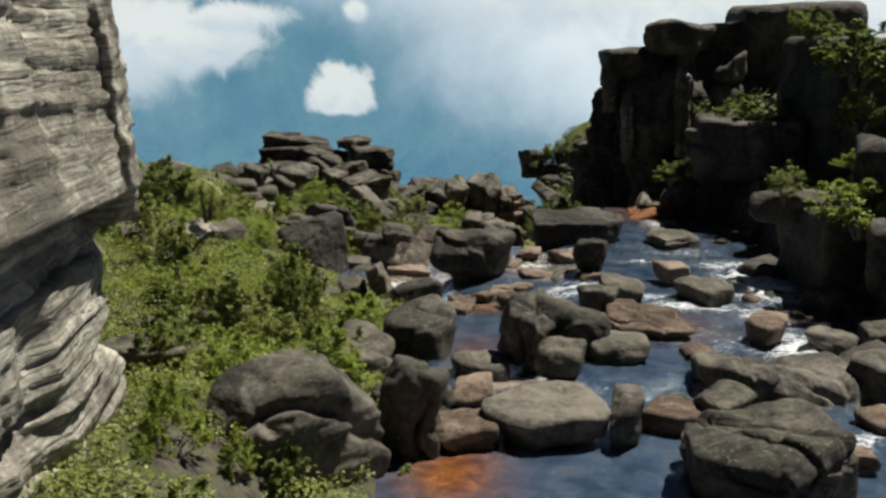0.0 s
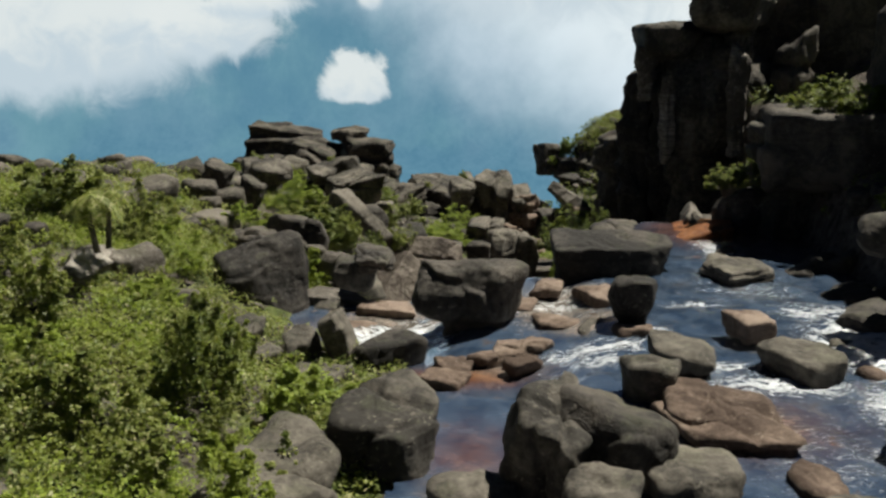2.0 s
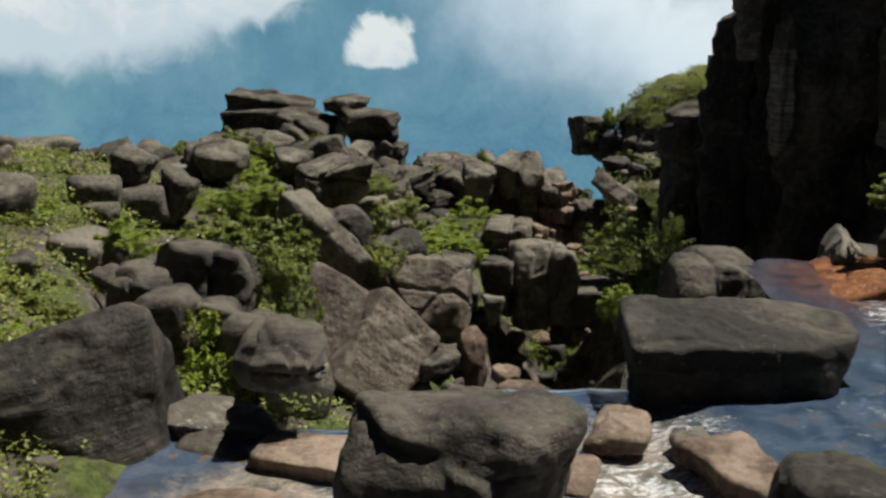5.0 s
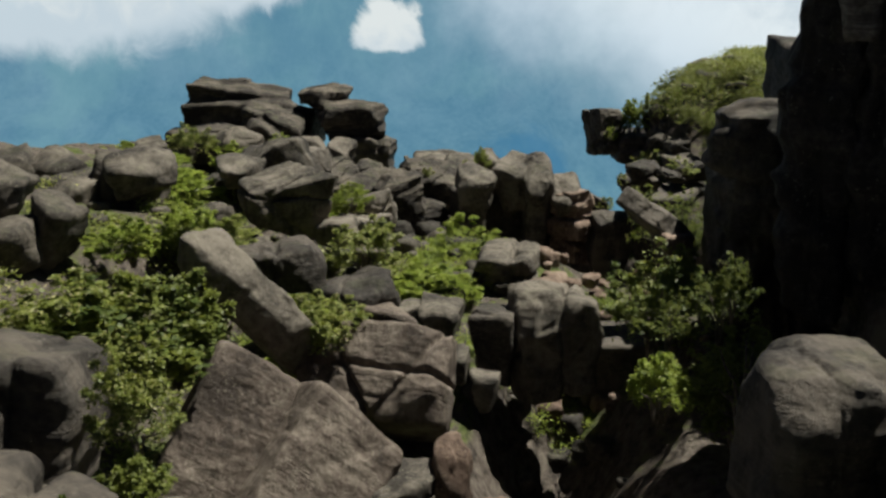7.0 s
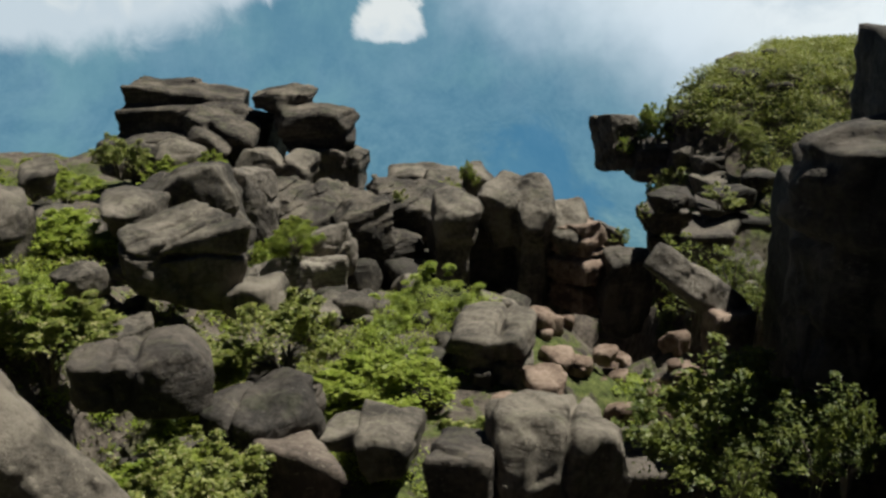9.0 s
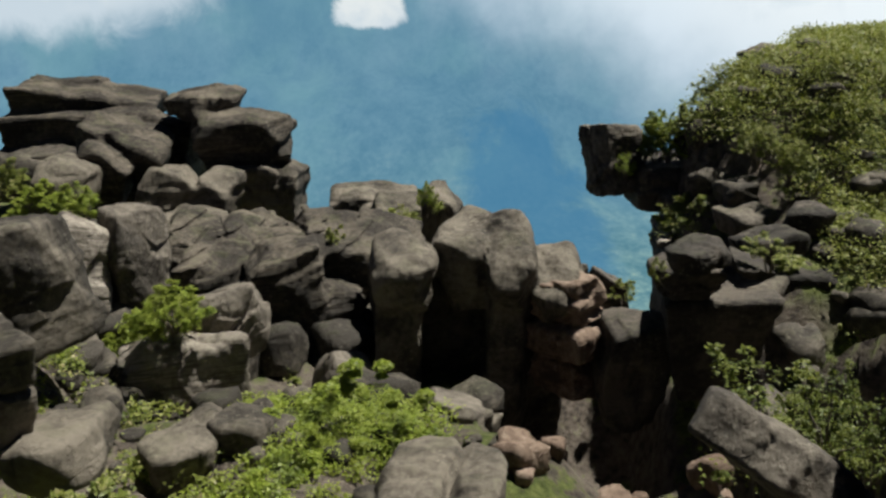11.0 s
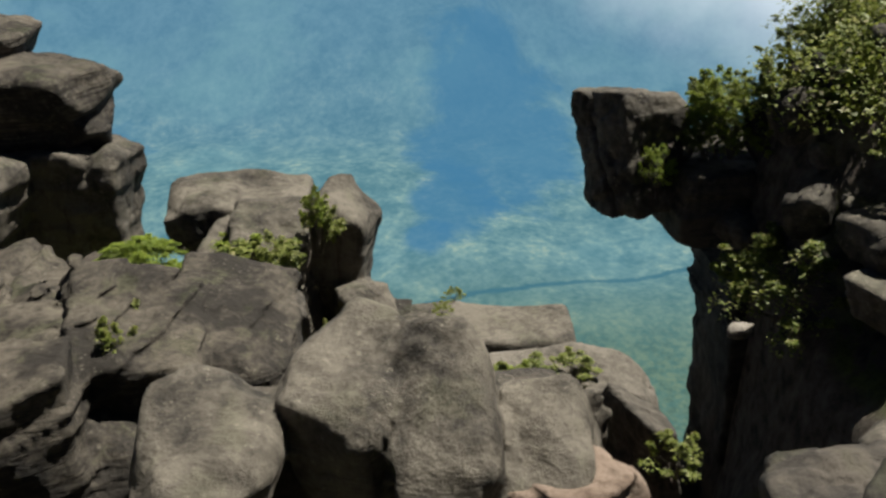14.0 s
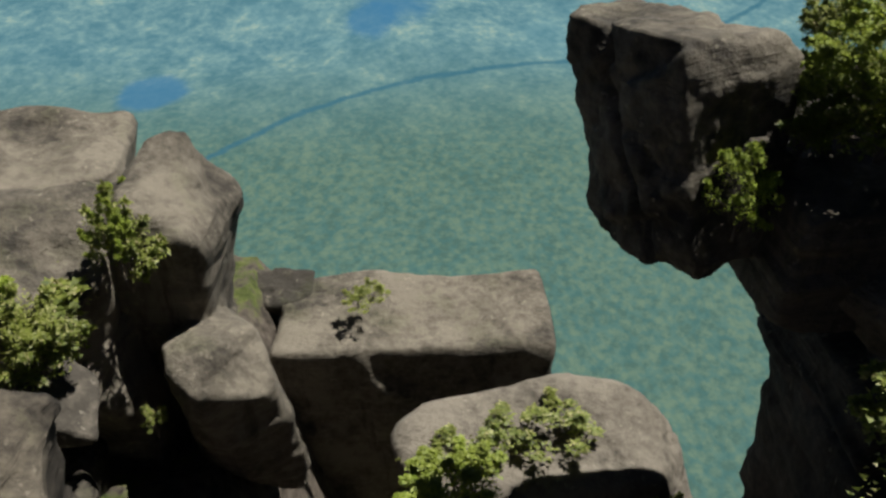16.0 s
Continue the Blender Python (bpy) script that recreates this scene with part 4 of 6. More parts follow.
rock(2.8, 88.0, -7.2, 1.4, 2.0, 1.7, p=8, cuts=5, bevel=0.2, rough=0.03, chips=0.3, taper=0.6, seed=9849)
rock(-7.0, 96.0, -4.6, 4.8, 4.0, 2.0, p=4, cuts=9, rough=0.06, cracks=2, skin=DARK_SHADED, seed=9431)
rock(-2.1, 94.0, -7.0, 3.3, 3.6, 2.2, p=4, cuts=7, rough=0.04, chips=0.5, lean=10, skin=SLAB, seed=8560)
rock(-9.0, 105.5, -4.1, 5.6, 5.0, 4.1, p=3, cuts=7, rough=0.04, chips=0.2, joints=((0, 0.15, 1, 0.35), (1, 0.2, 0, -0.05), (1, 0, 0.1, 0.55)), sub=6, seed=845)
rock(-11.5, 114.0, -4.4, 6.7, 6.0, 4.8, p=4, cuts=7, rough=0.05, chips=0.5, lean=-8, sub=6, seed=6262)
rock(-17.6, 106.0, -3.8, 3.4, 5.0, 5.2, p=4, cuts=8, rough=0.05, chips=0.7, lean=8, skin=DARK_SHADED, seed=367)
rock(-5.0, 62.6, -1.9, 3.4, 2.4, 0.8, p=5, cuts=5, rough=0.03, chips=0.4, lean=8, skin=PALE, seed=3878)
rock(-5.2, 60.4, -2.1, 2.9, 1.4, 0.5, p=5, cuts=5, rough=0.03, chips=0.3, skin=RED, seed=5317)
rock(-2.2, 60.6, -1.8, 3.5, 2.4, 0.8, p=5, cuts=6, rough=0.03, chips=0.3, skin=RED, seed=3714)
rock(-3.8, 58.4, -2.0, 3.1, 1.4, 0.4, p=5, cuts=6, rough=0.03, chips=0.3, skin=RED, seed=137)
rock(-25.9, 149.0, -8.9, 10.7, 6.0, 4.1, p=4, cuts=8, rough=0.05, chips=0.6, seed=1921)
rock(4.0, 148.5, -16.6, 2.1, 2.2, 0.7, p=5, cuts=6, rough=0.04, seed=2485)
rock(-6.1, 81.8, -6.8, 3.6, 3.4, 6.6, p=7, cuts=3, bevel=0.2, rough=0.02, strata=0.006, band=0.35, chips=0.25, tilt=0.06, over=0.05, taper=0.0, lean=29, pitch=-34, turn=4, sub=6, skin=SLAB, seed=6620)
rock(-2.6, 80.6, -7.1, 4.0, 3.2, 5.4, p=7, cuts=3, bevel=0.3, rough=0.02, strata=0.006, band=0.35, chips=0.25, tilt=0.06, over=0.05, taper=0.0, lean=38, pitch=-34, turn=6, sub=6, skin=SLAB, seed=196)
rock(-6.0, 87.0, -3.2, 2.5, 2.4, 7.1, p=3, cuts=7, bevel=0.4, rough=0.03, chips=0.3, over=0.05, taper=0.0, lean=-45, turn=0, skin=ROCK, sub=6, seed=207)
rock(11.6, 129.0, -10.7, 1.1, 2.6, 3.5, p=4, rough=0.04, taper=0.1, lean=-4, skin=WORN, seed=989, cuts=6, bevel=0.3, chips=0.3, over=0.02, sub=6)
rock(7.8, 147.0, -20.9, 8.8, 4.0, 9.0, p=9, cuts=3, bevel=0.15, rough=0.03, strata=0.01, chips=0.3, taper=0.06, over=0.1, tilt=0.03, turn=0, lean=2, sub=6, seed=8768)
rock(11.8, 140.5, -17.4, 8.1, 4.6, 6.7, p=2.2, cuts=9, rough=0.05, chips=0.2, turn=10, lean=-13, sub=6, skin=WORN, seed=5442)
rock(9.2, 124.3, -10.5, 3.6, 3.0, 6.1, p=7, cuts=4, bevel=0.2, rough=0.05, strata=0.06, band=0.45, chips=0.6, over=-0.1, turn=42, ledges=2, sub=6, skin=RED, seed=7363)
rock(1.7, 56.4, -1.4, 4.8, 3.8, 6.8, p=3.2, cuts=8, rough=0.07, chips=0.8, over=0.1, taper=0.1, waist=(0.22, 0.42), lean=5, turn=-8, sub=6, skin=DARK_SHADED, seed=5961)
rock(-8.2, 61.5, -1.0, 6.5, 4.6, 5.9, p=3, cuts=8, bevel=0.3, rough=0.035, chips=0.3, over=0.12, taper=-0.05, waist=(-0.55, 0.2), sub=6, skin=DARK_SHADED, seed=291)
rock(11.5, 102.6, -4.1, 1.8, 2.2, 4.7, p=5, cuts=5, rough=0.04, chips=0.5, over=0.05, taper=-0.3, lean=-54, turn=0, skin=WORN, seed=3507)
rock(0.5, 138.0, -10.5, 2.3, 2.6, 1.0, p=5, cuts=5, bevel=0.3, rough=0.04, chips=0.4, lean=30, skin=WORN, seed=9547)
rock(-24.5, 151.5, -9.1, 13.0, 7.0, 4.7, p=5, cuts=6, rough=0.06, strata=0.03, chips=0.6, sub=6, skin=DARK_SHADED, seed=1492)
rock(12.8, 138.8, -5.6, 2.2, 3.6, 4.2, p=10, cuts=4, bevel=0.15, tilt=0.06, rough=0.075, over=0.0, taper=0.0, cracks=1, chips=0.45, pitch=-13, turn=22, sub=6, seed=9143)
rock(-3.7, 41.0, -0.4, 3.2, 4.0, 1.6, p=3.2, cuts=10, rough=0.05, sub=4, seed=4969)
rock(8.4, 32.7, -0.3, 2.4, 2.0, 1.2, p=5, cuts=7, bevel=0.28, rough=0.04, strata=0.012, sub=4, skin=RED, seed=5533)
rock(9.1, 34.3, -0.3, 1.1, 1.2, 0.9, p=3.2, cuts=10, rough=0.05, sub=4, seed=5497)
rock(0.8, 31.6, -0.3, 2.7, 2.6, 1.3, p=5, cuts=7, bevel=0.28, rough=0.04, strata=0.012, skin=RED, seed=1443)
rock(11.8, 36.4, 0.1, 3.5, 3.0, 1.7, p=3.2, cuts=10, rough=0.05, cracks=2, seed=4588)
rock(14.6, 36.1, -0.7, 5.0, 5.0, 2.5, p=5, cuts=7, bevel=0.28, rough=0.04, strata=0.012, cracks=2, skin=WORN, seed=2089)
rock(10.3, 33.1, -0.0, 2.0, 1.8, 1.6, p=3.2, cuts=10, rough=0.05, sub=4, seed=4606)
rock(11.7, 27.8, 0.0, 1.1, 1.2, 1.1, p=3.2, cuts=10, rough=0.05, sub=4, skin=RED, seed=9188)
rock(8.3, 29.4, 0.0, 1.3, 1.4, 1.1, p=3.2, cuts=10, rough=0.05, sub=4, skin=RED, seed=8893)
rock(16.1, 32.8, -0.4, 1.7, 2.0, 0.9, p=5, cuts=7, bevel=0.28, rough=0.04, strata=0.012, sub=4, skin=RED, seed=7667)
rock(13.9, 29.3, -0.2, 1.1, 1.0, 0.6, p=5, cuts=7, bevel=0.28, rough=0.04, strata=0.012, sub=4, skin=RED, seed=2553)
rock(1.7, 39.3, -0.7, 2.8, 2.6, 1.4, p=3.2, cuts=10, rough=0.05, sub=4, seed=8966)
rock(1.1, 35.6, -0.3, 2.1, 2.4, 1.0, p=5, cuts=7, bevel=0.28, rough=0.04, strata=0.012, sub=4, skin=RED, seed=2705)
rock(4.0, 40.4, 0.4, 3.0, 3.6, 3.6, p=3.6, cuts=8, rough=0.04, cracks=3, lean=8, seed=1172)
rock(5.7, 39.8, 0.8, 2.8, 3.6, 2.9, p=3.2, cuts=10, rough=0.05, lean=-6, skin=DARK_SHADED, seed=34)
rock(4.9, 37.2, 0.4, 2.2, 2.0, 1.7, p=3.2, cuts=10, rough=0.05, sub=4, seed=4000)
rock(7.4, 38.8, 0.2, 2.7, 2.2, 1.3, p=3.2, cuts=10, rough=0.05, sub=4, seed=7090)
rock(7.6, 45.5, 0.6, 2.1, 2.0, 1.6, p=3.2, cuts=10, rough=0.05, sub=4, seed=8937)
rock(9.4, 42.9, -0.4, 3.7, 4.2, 1.8, p=5, cuts=7, bevel=0.28, rough=0.04, strata=0.012, cracks=2, skin=RED, ledges=1, seed=827)
rock(9.5, 43.6, -0.2, 3.9, 3.0, 1.9, p=5, cuts=7, bevel=0.28, rough=0.04, strata=0.012, cracks=2, skin=RED, ledges=1, seed=9399)
rock(9.4, 48.4, 0.5, 2.6, 3.0, 0.9, p=6, cuts=6, bevel=0.26, rough=0.03, strata=0.008, lean=14, sub=4, seed=2008)
rock(13.7, 47.9, 0.3, 2.8, 3.0, 1.4, p=3.2, cuts=10, rough=0.05, sub=4, seed=9350)
rock(12.6, 51.1, 0.6, 1.8, 2.0, 1.0, p=9, cuts=5, bevel=0.2, rough=0.035, strata=0.01, sub=4, skin=RED, seed=4014)
rock(14.5, 41.0, 0.6, 1.9, 2.6, 1.2, p=3.2, cuts=10, rough=0.05, sub=4, skin=RED, seed=3232)
rock(17.1, 39.9, 0.3, 1.9, 2.6, 1.0, p=3.2, cuts=10, rough=0.05, sub=4, seed=3591)
rock(17.2, 35.6, 0.1, 2.1, 3.0, 2.1, p=3.2, cuts=10, rough=0.05, sub=4, seed=2845)
rock(19.6, 40.9, 0.3, 2.1, 3.0, 1.2, p=3.2, cuts=10, rough=0.05, sub=4, seed=8886)
rock(14.7, 60.9, -0.0, 3.2, 3.5, 1.5, p=3.2, cuts=10, rough=0.05, strata=0.07, seed=1991)
rock(-5.0, 70.5, -3.9, 3.3, 4.5, 2.4, p=3.2, cuts=10, rough=0.05, sub=4, seed=2237)
rock(-7.1, 72.5, -3.1, 1.8, 2.0, 0.9, p=3.2, cuts=10, rough=0.05, sub=4, seed=1860)
rock(-5.1, 51.9, -0.7, 1.5, 2.2, 1.5, p=3.2, cuts=10, rough=0.05, sub=4, seed=1954)
rock(-7.4, 52.8, -0.4, 1.0, 2.0, 0.9, p=3.2, cuts=10, rough=0.05, sub=4, seed=1419)
rock(-6.6, 50.7, -0.8, 1.4, 2.0, 0.9, p=3.2, cuts=10, rough=0.05, sub=4, seed=5770)
rock(-7.1, 48.9, -1.0, 2.1, 2.6, 1.0, p=3.2, cuts=10, rough=0.05, seed=1444)
rock(-4.4, 49.1, -1.4, 3.0, 3.4, 1.5, p=5, cuts=7, bevel=0.28, rough=0.04, strata=0.012, cracks=2, lean=-10, ledges=1, seed=5706)
rock(1.0, 50.6, -1.1, 1.7, 2.0, 0.8, p=5, cuts=7, bevel=0.28, rough=0.04, strata=0.012, sub=4, skin=RED, seed=4947)
rock(2.3, 51.1, -0.8, 1.0, 1.4, 0.5, p=3.2, cuts=10, rough=0.05, sub=4, skin=RED, seed=4371)
rock(4.0, 52.0, -1.2, 3.4, 2.4, 1.7, p=5, cuts=7, bevel=0.28, rough=0.04, strata=0.012, cracks=1, skin=RED, ledges=1, seed=532)
rock(3.7, 50.2, -0.7, 1.3, 1.8, 0.7, p=3.2, cuts=10, rough=0.05, sub=4, skin=RED, seed=4046)
rock(0.7, 49.1, -1.1, 2.0, 2.0, 1.0, p=5, cuts=7, bevel=0.28, rough=0.04, strata=0.012, skin=RED, seed=4975)
rock(5.5, 59.3, -0.3, 1.6, 2.0, 0.8, p=3.2, cuts=10, rough=0.05, sub=4, skin=RED, seed=4398)
rock(7.6, 57.0, -0.1, 2.0, 2.6, 1.0, p=5, cuts=7, bevel=0.28, rough=0.04, strata=0.012, sub=4, skin=RED, seed=5260)
rock(5.6, 55.2, -0.9, 2.1, 2.0, 1.0, p=5, cuts=7, bevel=0.28, rough=0.04, strata=0.012, sub=4, skin=RED, seed=3242)
rock(4.2, 57.8, -0.7, 1.4, 2.0, 0.7, p=5, cuts=7, bevel=0.28, rough=0.04, strata=0.012, sub=4, skin=RED, seed=2662)
rock(7.1, 58.3, -0.2, 1.0, 1.6, 0.5, p=3.2, cuts=10, rough=0.05, sub=4, seed=7650)
rock(8.4, 52.5, -0.2, 1.9, 1.6, 0.9, p=3.2, cuts=10, rough=0.05, sub=4, skin=RED, seed=8900)
rock(0.1, 81.0, -7.5, 2.1, 3.0, 1.3, p=3.2, cuts=10, rough=0.05, sub=4, seed=8902)
rock(3.4, 79.0, -7.3, 1.5, 2.4, 0.8, p=3.2, cuts=10, rough=0.05, sub=4, skin=RED, seed=6855)
rock(3.9, 75.0, -6.4, 2.1, 2.4, 1.0, p=3.2, cuts=10, rough=0.05, sub=4, skin=RED, seed=1417)
rock(1.9, 81.5, -8.0, 1.3, 2.0, 3.6, p=3.6, cuts=8, rough=0.06, flute=0.04, skin=RED, seed=9650)
rock(-0.9, 97.5, -7.4, 1.6, 3.0, 0.8, p=3.2, cuts=10, rough=0.05, sub=4, seed=106)
rock(0.6, 97.5, -7.9, 2.2, 3.5, 2.0, p=9, cuts=5, bevel=0.2, rough=0.035, strata=0.01, sub=4, seed=3304)
rock(1.6, 92.0, -7.9, 1.0, 2.0, 1.4, p=9, cuts=5, bevel=0.2, rough=0.035, strata=0.01, sub=4, seed=7254)
rock(-13.2, 82.0, -4.6, 4.2, 5.0, 4.1, p=3.2, cuts=10, rough=0.05, strata=0.05, cracks=1, skin=DARK_SHADED, seed=5381)
rock(-11.1, 73.0, -1.3, 2.5, 5.0, 1.2, p=3.2, cuts=10, rough=0.05, cracks=2, skin=DARK_SHADED, seed=6438)
rock(-3.1, 63.0, 0.2, 2.1, 4.0, 1.0, p=5, cuts=7, bevel=0.28, rough=0.04, strata=0.012, cracks=2, skin=DARK_SHADED, ledges=1, seed=1599)
rock(-15.0, 78.0, -1.1, 3.2, 4.0, 1.8, p=3.2, cuts=10, rough=0.05, sub=4, seed=5405)
rock(-18.5, 88.0, -1.2, 2.9, 4.0, 2.6, p=3.2, cuts=10, rough=0.05, sub=4, seed=8271)
rock(-18.6, 93.0, -0.6, 2.5, 3.5, 2.4, p=9, cuts=5, bevel=0.2, rough=0.035, strata=0.01, lean=20, sub=4, seed=7376)
rock(-32.3, 110.0, -2.8, 4.7, 6.0, 2.6, p=9, cuts=5, bevel=0.2, rough=0.035, strata=0.01, sub=4, seed=2831)
rock(-29.6, 112.0, -3.8, 4.3, 6.0, 2.1, p=3.2, cuts=10, rough=0.05, sub=4, seed=5791)
rock(-35.6, 108.0, -3.2, 2.9, 5.0, 2.5, p=3.2, cuts=10, rough=0.05, sub=4, seed=9168)
rock(-3.4, 96.0, -6.2, 3.9, 4.0, 1.9, p=3.2, cuts=10, rough=0.05, cracks=1, skin=DARK_SHADED, seed=8781)
rock(-3.5, 99.0, -7.0, 3.3, 3.0, 1.6, p=3.2, cuts=10, rough=0.05, skin=DARK_SHADED, seed=961)
rock(-20.3, 104.0, -3.9, 3.7, 5.0, 3.4, p=3.2, cuts=10, rough=0.05, seed=5832)
rock(-21.6, 120.0, -3.8, 2.3, 5.0, 1.7, p=3.2, cuts=10, rough=0.05, sub=4, seed=6320)
rock(-12.3, 110.0, -3.2, 3.3, 5.0, 1.8, p=3.2, cuts=10, rough=0.05, sub=4, seed=759)
rock(-5.7, 106.0, -5.6, 2.9, 4.0, 1.6, p=3.2, cuts=10, rough=0.05, sub=4, seed=9319)
rock(-4.2, 111.0, -8.8, 2.8, 4.0, 1.9, p=3.2, cuts=10, rough=0.05, sub=4, seed=4105)
rock(-2.5, 112.0, -9.2, 2.0, 3.0, 2.9, p=5, cuts=7, bevel=0.28, rough=0.04, strata=0.012, sub=4, seed=7771)
rock(4.2, 106.5, -8.5, 3.9, 4.2, 3.2, p=9, cuts=5, bevel=0.2, rough=0.035, strata=0.01, cracks=2, ledges=1, seed=345)
rock(-9.3, 101.0, -5.4, 1.2, 2.5, 0.9, p=3.2, cuts=10, rough=0.05, sub=4, seed=9749)
rock(-12.2, 104.0, -4.3, 2.2, 3.0, 1.2, p=3.2, cuts=10, rough=0.05, sub=4, seed=266)
rock(4.9, 101.0, -8.7, 2.1, 3.0, 1.0, p=5, cuts=7, bevel=0.28, rough=0.04, strata=0.012, sub=4, skin=RED, seed=1893)
rock(6.1, 103.0, -8.3, 1.6, 3.0, 1.2, p=3.2, cuts=10, rough=0.05, sub=4, skin=RED, seed=3257)
rock(7.6, 108.0, -9.6, 1.3, 1.6, 0.6, p=3.2, cuts=10, rough=0.05, sub=4, skin=RED, seed=9143)
rock(8.5, 108.7, -10.8, 1.5, 1.6, 0.7, p=3.2, cuts=10, rough=0.05, sub=4, skin=RED, seed=1704)
rock(9.1, 109.4, -9.8, 1.1, 1.6, 0.8, p=3.2, cuts=10, rough=0.05, sub=4, skin=RED, seed=837)
rock(10.0, 110.1, -10.2, 0.8, 1.6, 0.4, p=3.2, cuts=10, rough=0.05, sub=4, skin=RED, seed=415)
rock(9.6, 110.8, -11.2, 1.1, 1.6, 0.6, p=3.2, cuts=10, rough=0.05, sub=4, skin=RED, seed=8578)
rock(7.6, 111.5, -12.1, 1.0, 1.6, 0.5, p=3.2, cuts=10, rough=0.05, sub=4, skin=RED, seed=7369)
rock(3.9, 117.0, -11.6, 3.0, 4.0, 1.5, p=3.2, cuts=10, rough=0.05, seed=5356)
rock(-13.6, 128.0, -9.1, 5.0, 5.0, 6.1, p=5, cuts=7, bevel=0.28, rough=0.04, strata=0.012, cracks=1, lean=18, ledges=1, seed=6168)
rock(-10.4, 117.0, -9.6, 2.8, 5.0, 1.7, p=3.2, cuts=10, rough=0.05, seed=7920)
rock(-11.7, 135.0, -9.1, 3.9, 7.0, 1.9, p=5, cuts=7, bevel=0.28, rough=0.04, strata=0.02, cracks=1, skin=BAND, band=0.45, ledges=1, seed=9762)
rock(-9.0, 131.0, -8.8, 2.7, 6.0, 1.3, p=5, cuts=7, bevel=0.28, rough=0.04, strata=0.02, lean=8, sub=4, skin=BAND, band=0.45, seed=9640)
rock(-7.8, 136.0, -9.8, 5.4, 7.0, 2.6, p=5, cuts=7, bevel=0.28, rough=0.04, strata=0.02, cracks=2, lean=6, skin=BAND, band=0.45, ledges=1, seed=9499)
rock(4.7, 127.6, -12.6, 10.2, 3.4, 8.6, p=16, cuts=2, bevel=0.12, rough=0.025, strata=0.015, taper=0.14, over=0.06, tilt=0.05, sub=6, skin=DARK_SHADED, seed=5521)
rock(4.7, 135.5, -13.2, 2.9, 3.0, 1.4, p=5, cuts=7, bevel=0.28, rough=0.04, strata=0.012, cracks=1, lean=20, skin=WORN, ledges=1, seed=8647)
rock(1.9, 134.0, -12.1, 1.1, 2.6, 0.7, p=9, cuts=5, bevel=0.2, rough=0.035, strata=0.01, sub=4, skin=RED, seed=7943)
rock(3.3, 132.5, -11.5, 1.6, 3.0, 0.8, p=3.2, cuts=10, rough=0.05, sub=4, seed=264)
rock(4.1, 134.0, -12.9, 1.2, 2.0, 0.6, p=3.2, cuts=10, rough=0.05, sub=4, seed=2040)
rock(14.1, 137.0, -17.9, 3.2, 4.0, 2.1, p=9, cuts=5, bevel=0.2, rough=0.035, strata=0.01, cracks=1, skin=DARK_SHADED, ledges=1, seed=6536)
rock(14.6, 131.0, -8.2, 0.6, 0.9, 0.4, p=3.2, cuts=10, rough=0.05, sub=4, skin=PALE, seed=4217)
rock(17.6, 138.8, -6.8, 7.8, 5.6, 2.3, p=16, cuts=2, bevel=0.12, rough=0.025, strata=0.03, taper=0.0, over=0.0, tilt=0.05, turn=4, sub=6, skin=DARK_SHADED, seed=3209)
rock(18.0, 137.0, -10.0, 5.2, 5.0, 2.1, p=16, cuts=2, bevel=0.12, rough=0.025, strata=0.04, taper=0.0, over=0.0, tilt=0.05, sub=6, skin=DARK_SHADED, seed=9940)
rock(18.1, 136.5, -15.3, 5.6, 5.0, 10.2, p=16, cuts=2, bevel=0.12, rough=0.025, strata=0.015, taper=0.0, over=0.0, tilt=0.05, sub=6, skin=DARK_SHADED, seed=6289)
rock(18.8, 132.5, -6.8, 3.4, 5.0, 2.4, p=6, cuts=10, rough=0.05, seed=2718)
rock(13.6, 121.0, -6.4, 3.1, 3.0, 1.5, p=5, cuts=7, bevel=0.28, rough=0.04, strata=0.012, cracks=1, lean=-8, skin=DARK_SHADED, ledges=1, seed=9617)
rock(17.5, 124.0, -6.1, 3.0, 3.4, 1.5, p=5, cuts=7, bevel=0.28, rough=0.04, strata=0.012, cracks=1, lean=-6, skin=DARK_SHADED, ledges=1, seed=6129)
rock(15.5, 119.0, -5.4, 1.8, 3.0, 0.5, p=6, cuts=6, bevel=0.26, rough=0.03, strata=0.008, lean=20, sub=4, skin=DARK_SHADED, seed=6772)
rock(20.1, 126.0, -5.5, 2.2, 3.0, 1.2, p=3.2, cuts=10, rough=0.05, sub=4, skin=DARK_SHADED, seed=4837)
rock(13.6, 119.0, -4.9, 2.1, 3.0, 1.0, p=3.2, cuts=10, rough=0.05, cracks=1, skin=DARK_SHADED, seed=2026)
rock(23.2, 141.0, -0.7, 4.1, 6.0, 2.0, p=5, cuts=7, bevel=0.28, rough=0.04, strata=0.02, cracks=1, skin=BAND, band=0.45, ledges=1, seed=583)
rock(13.5, 110.0, -7.4, 1.0, 2.4, 2.7, p=6, cuts=6, bevel=0.26, rough=0.03, strata=0.008, lean=22, sub=4, seed=2908)
rock(12.7, 102.0, -5.7, 1.8, 2.6, 2.4, p=9, cuts=5, bevel=0.2, rough=0.035, strata=0.01, sub=4, skin=RED, seed=8591)
rock(18.2, 131.0, -5.5, 2.7, 3.0, 1.5, p=3.2, cuts=10, rough=0.05, sub=4, seed=1134)
rock(18.0, 129.0, -6.5, 2.8, 3.0, 1.4, p=5, cuts=7, bevel=0.28, rough=0.04, strata=0.012, sub=4, seed=1347)
# dark block added where the cleft only lies in deep shade
rock(9.5, 101.0, -12.3, 4.0, 4.0, 4.9, p=16, cuts=2, bevel=0.12, rough=0.025, strata=0.015, taper=0.14, over=0.06, tilt=0.05, skin=DARK_SHADED, seed=1535)
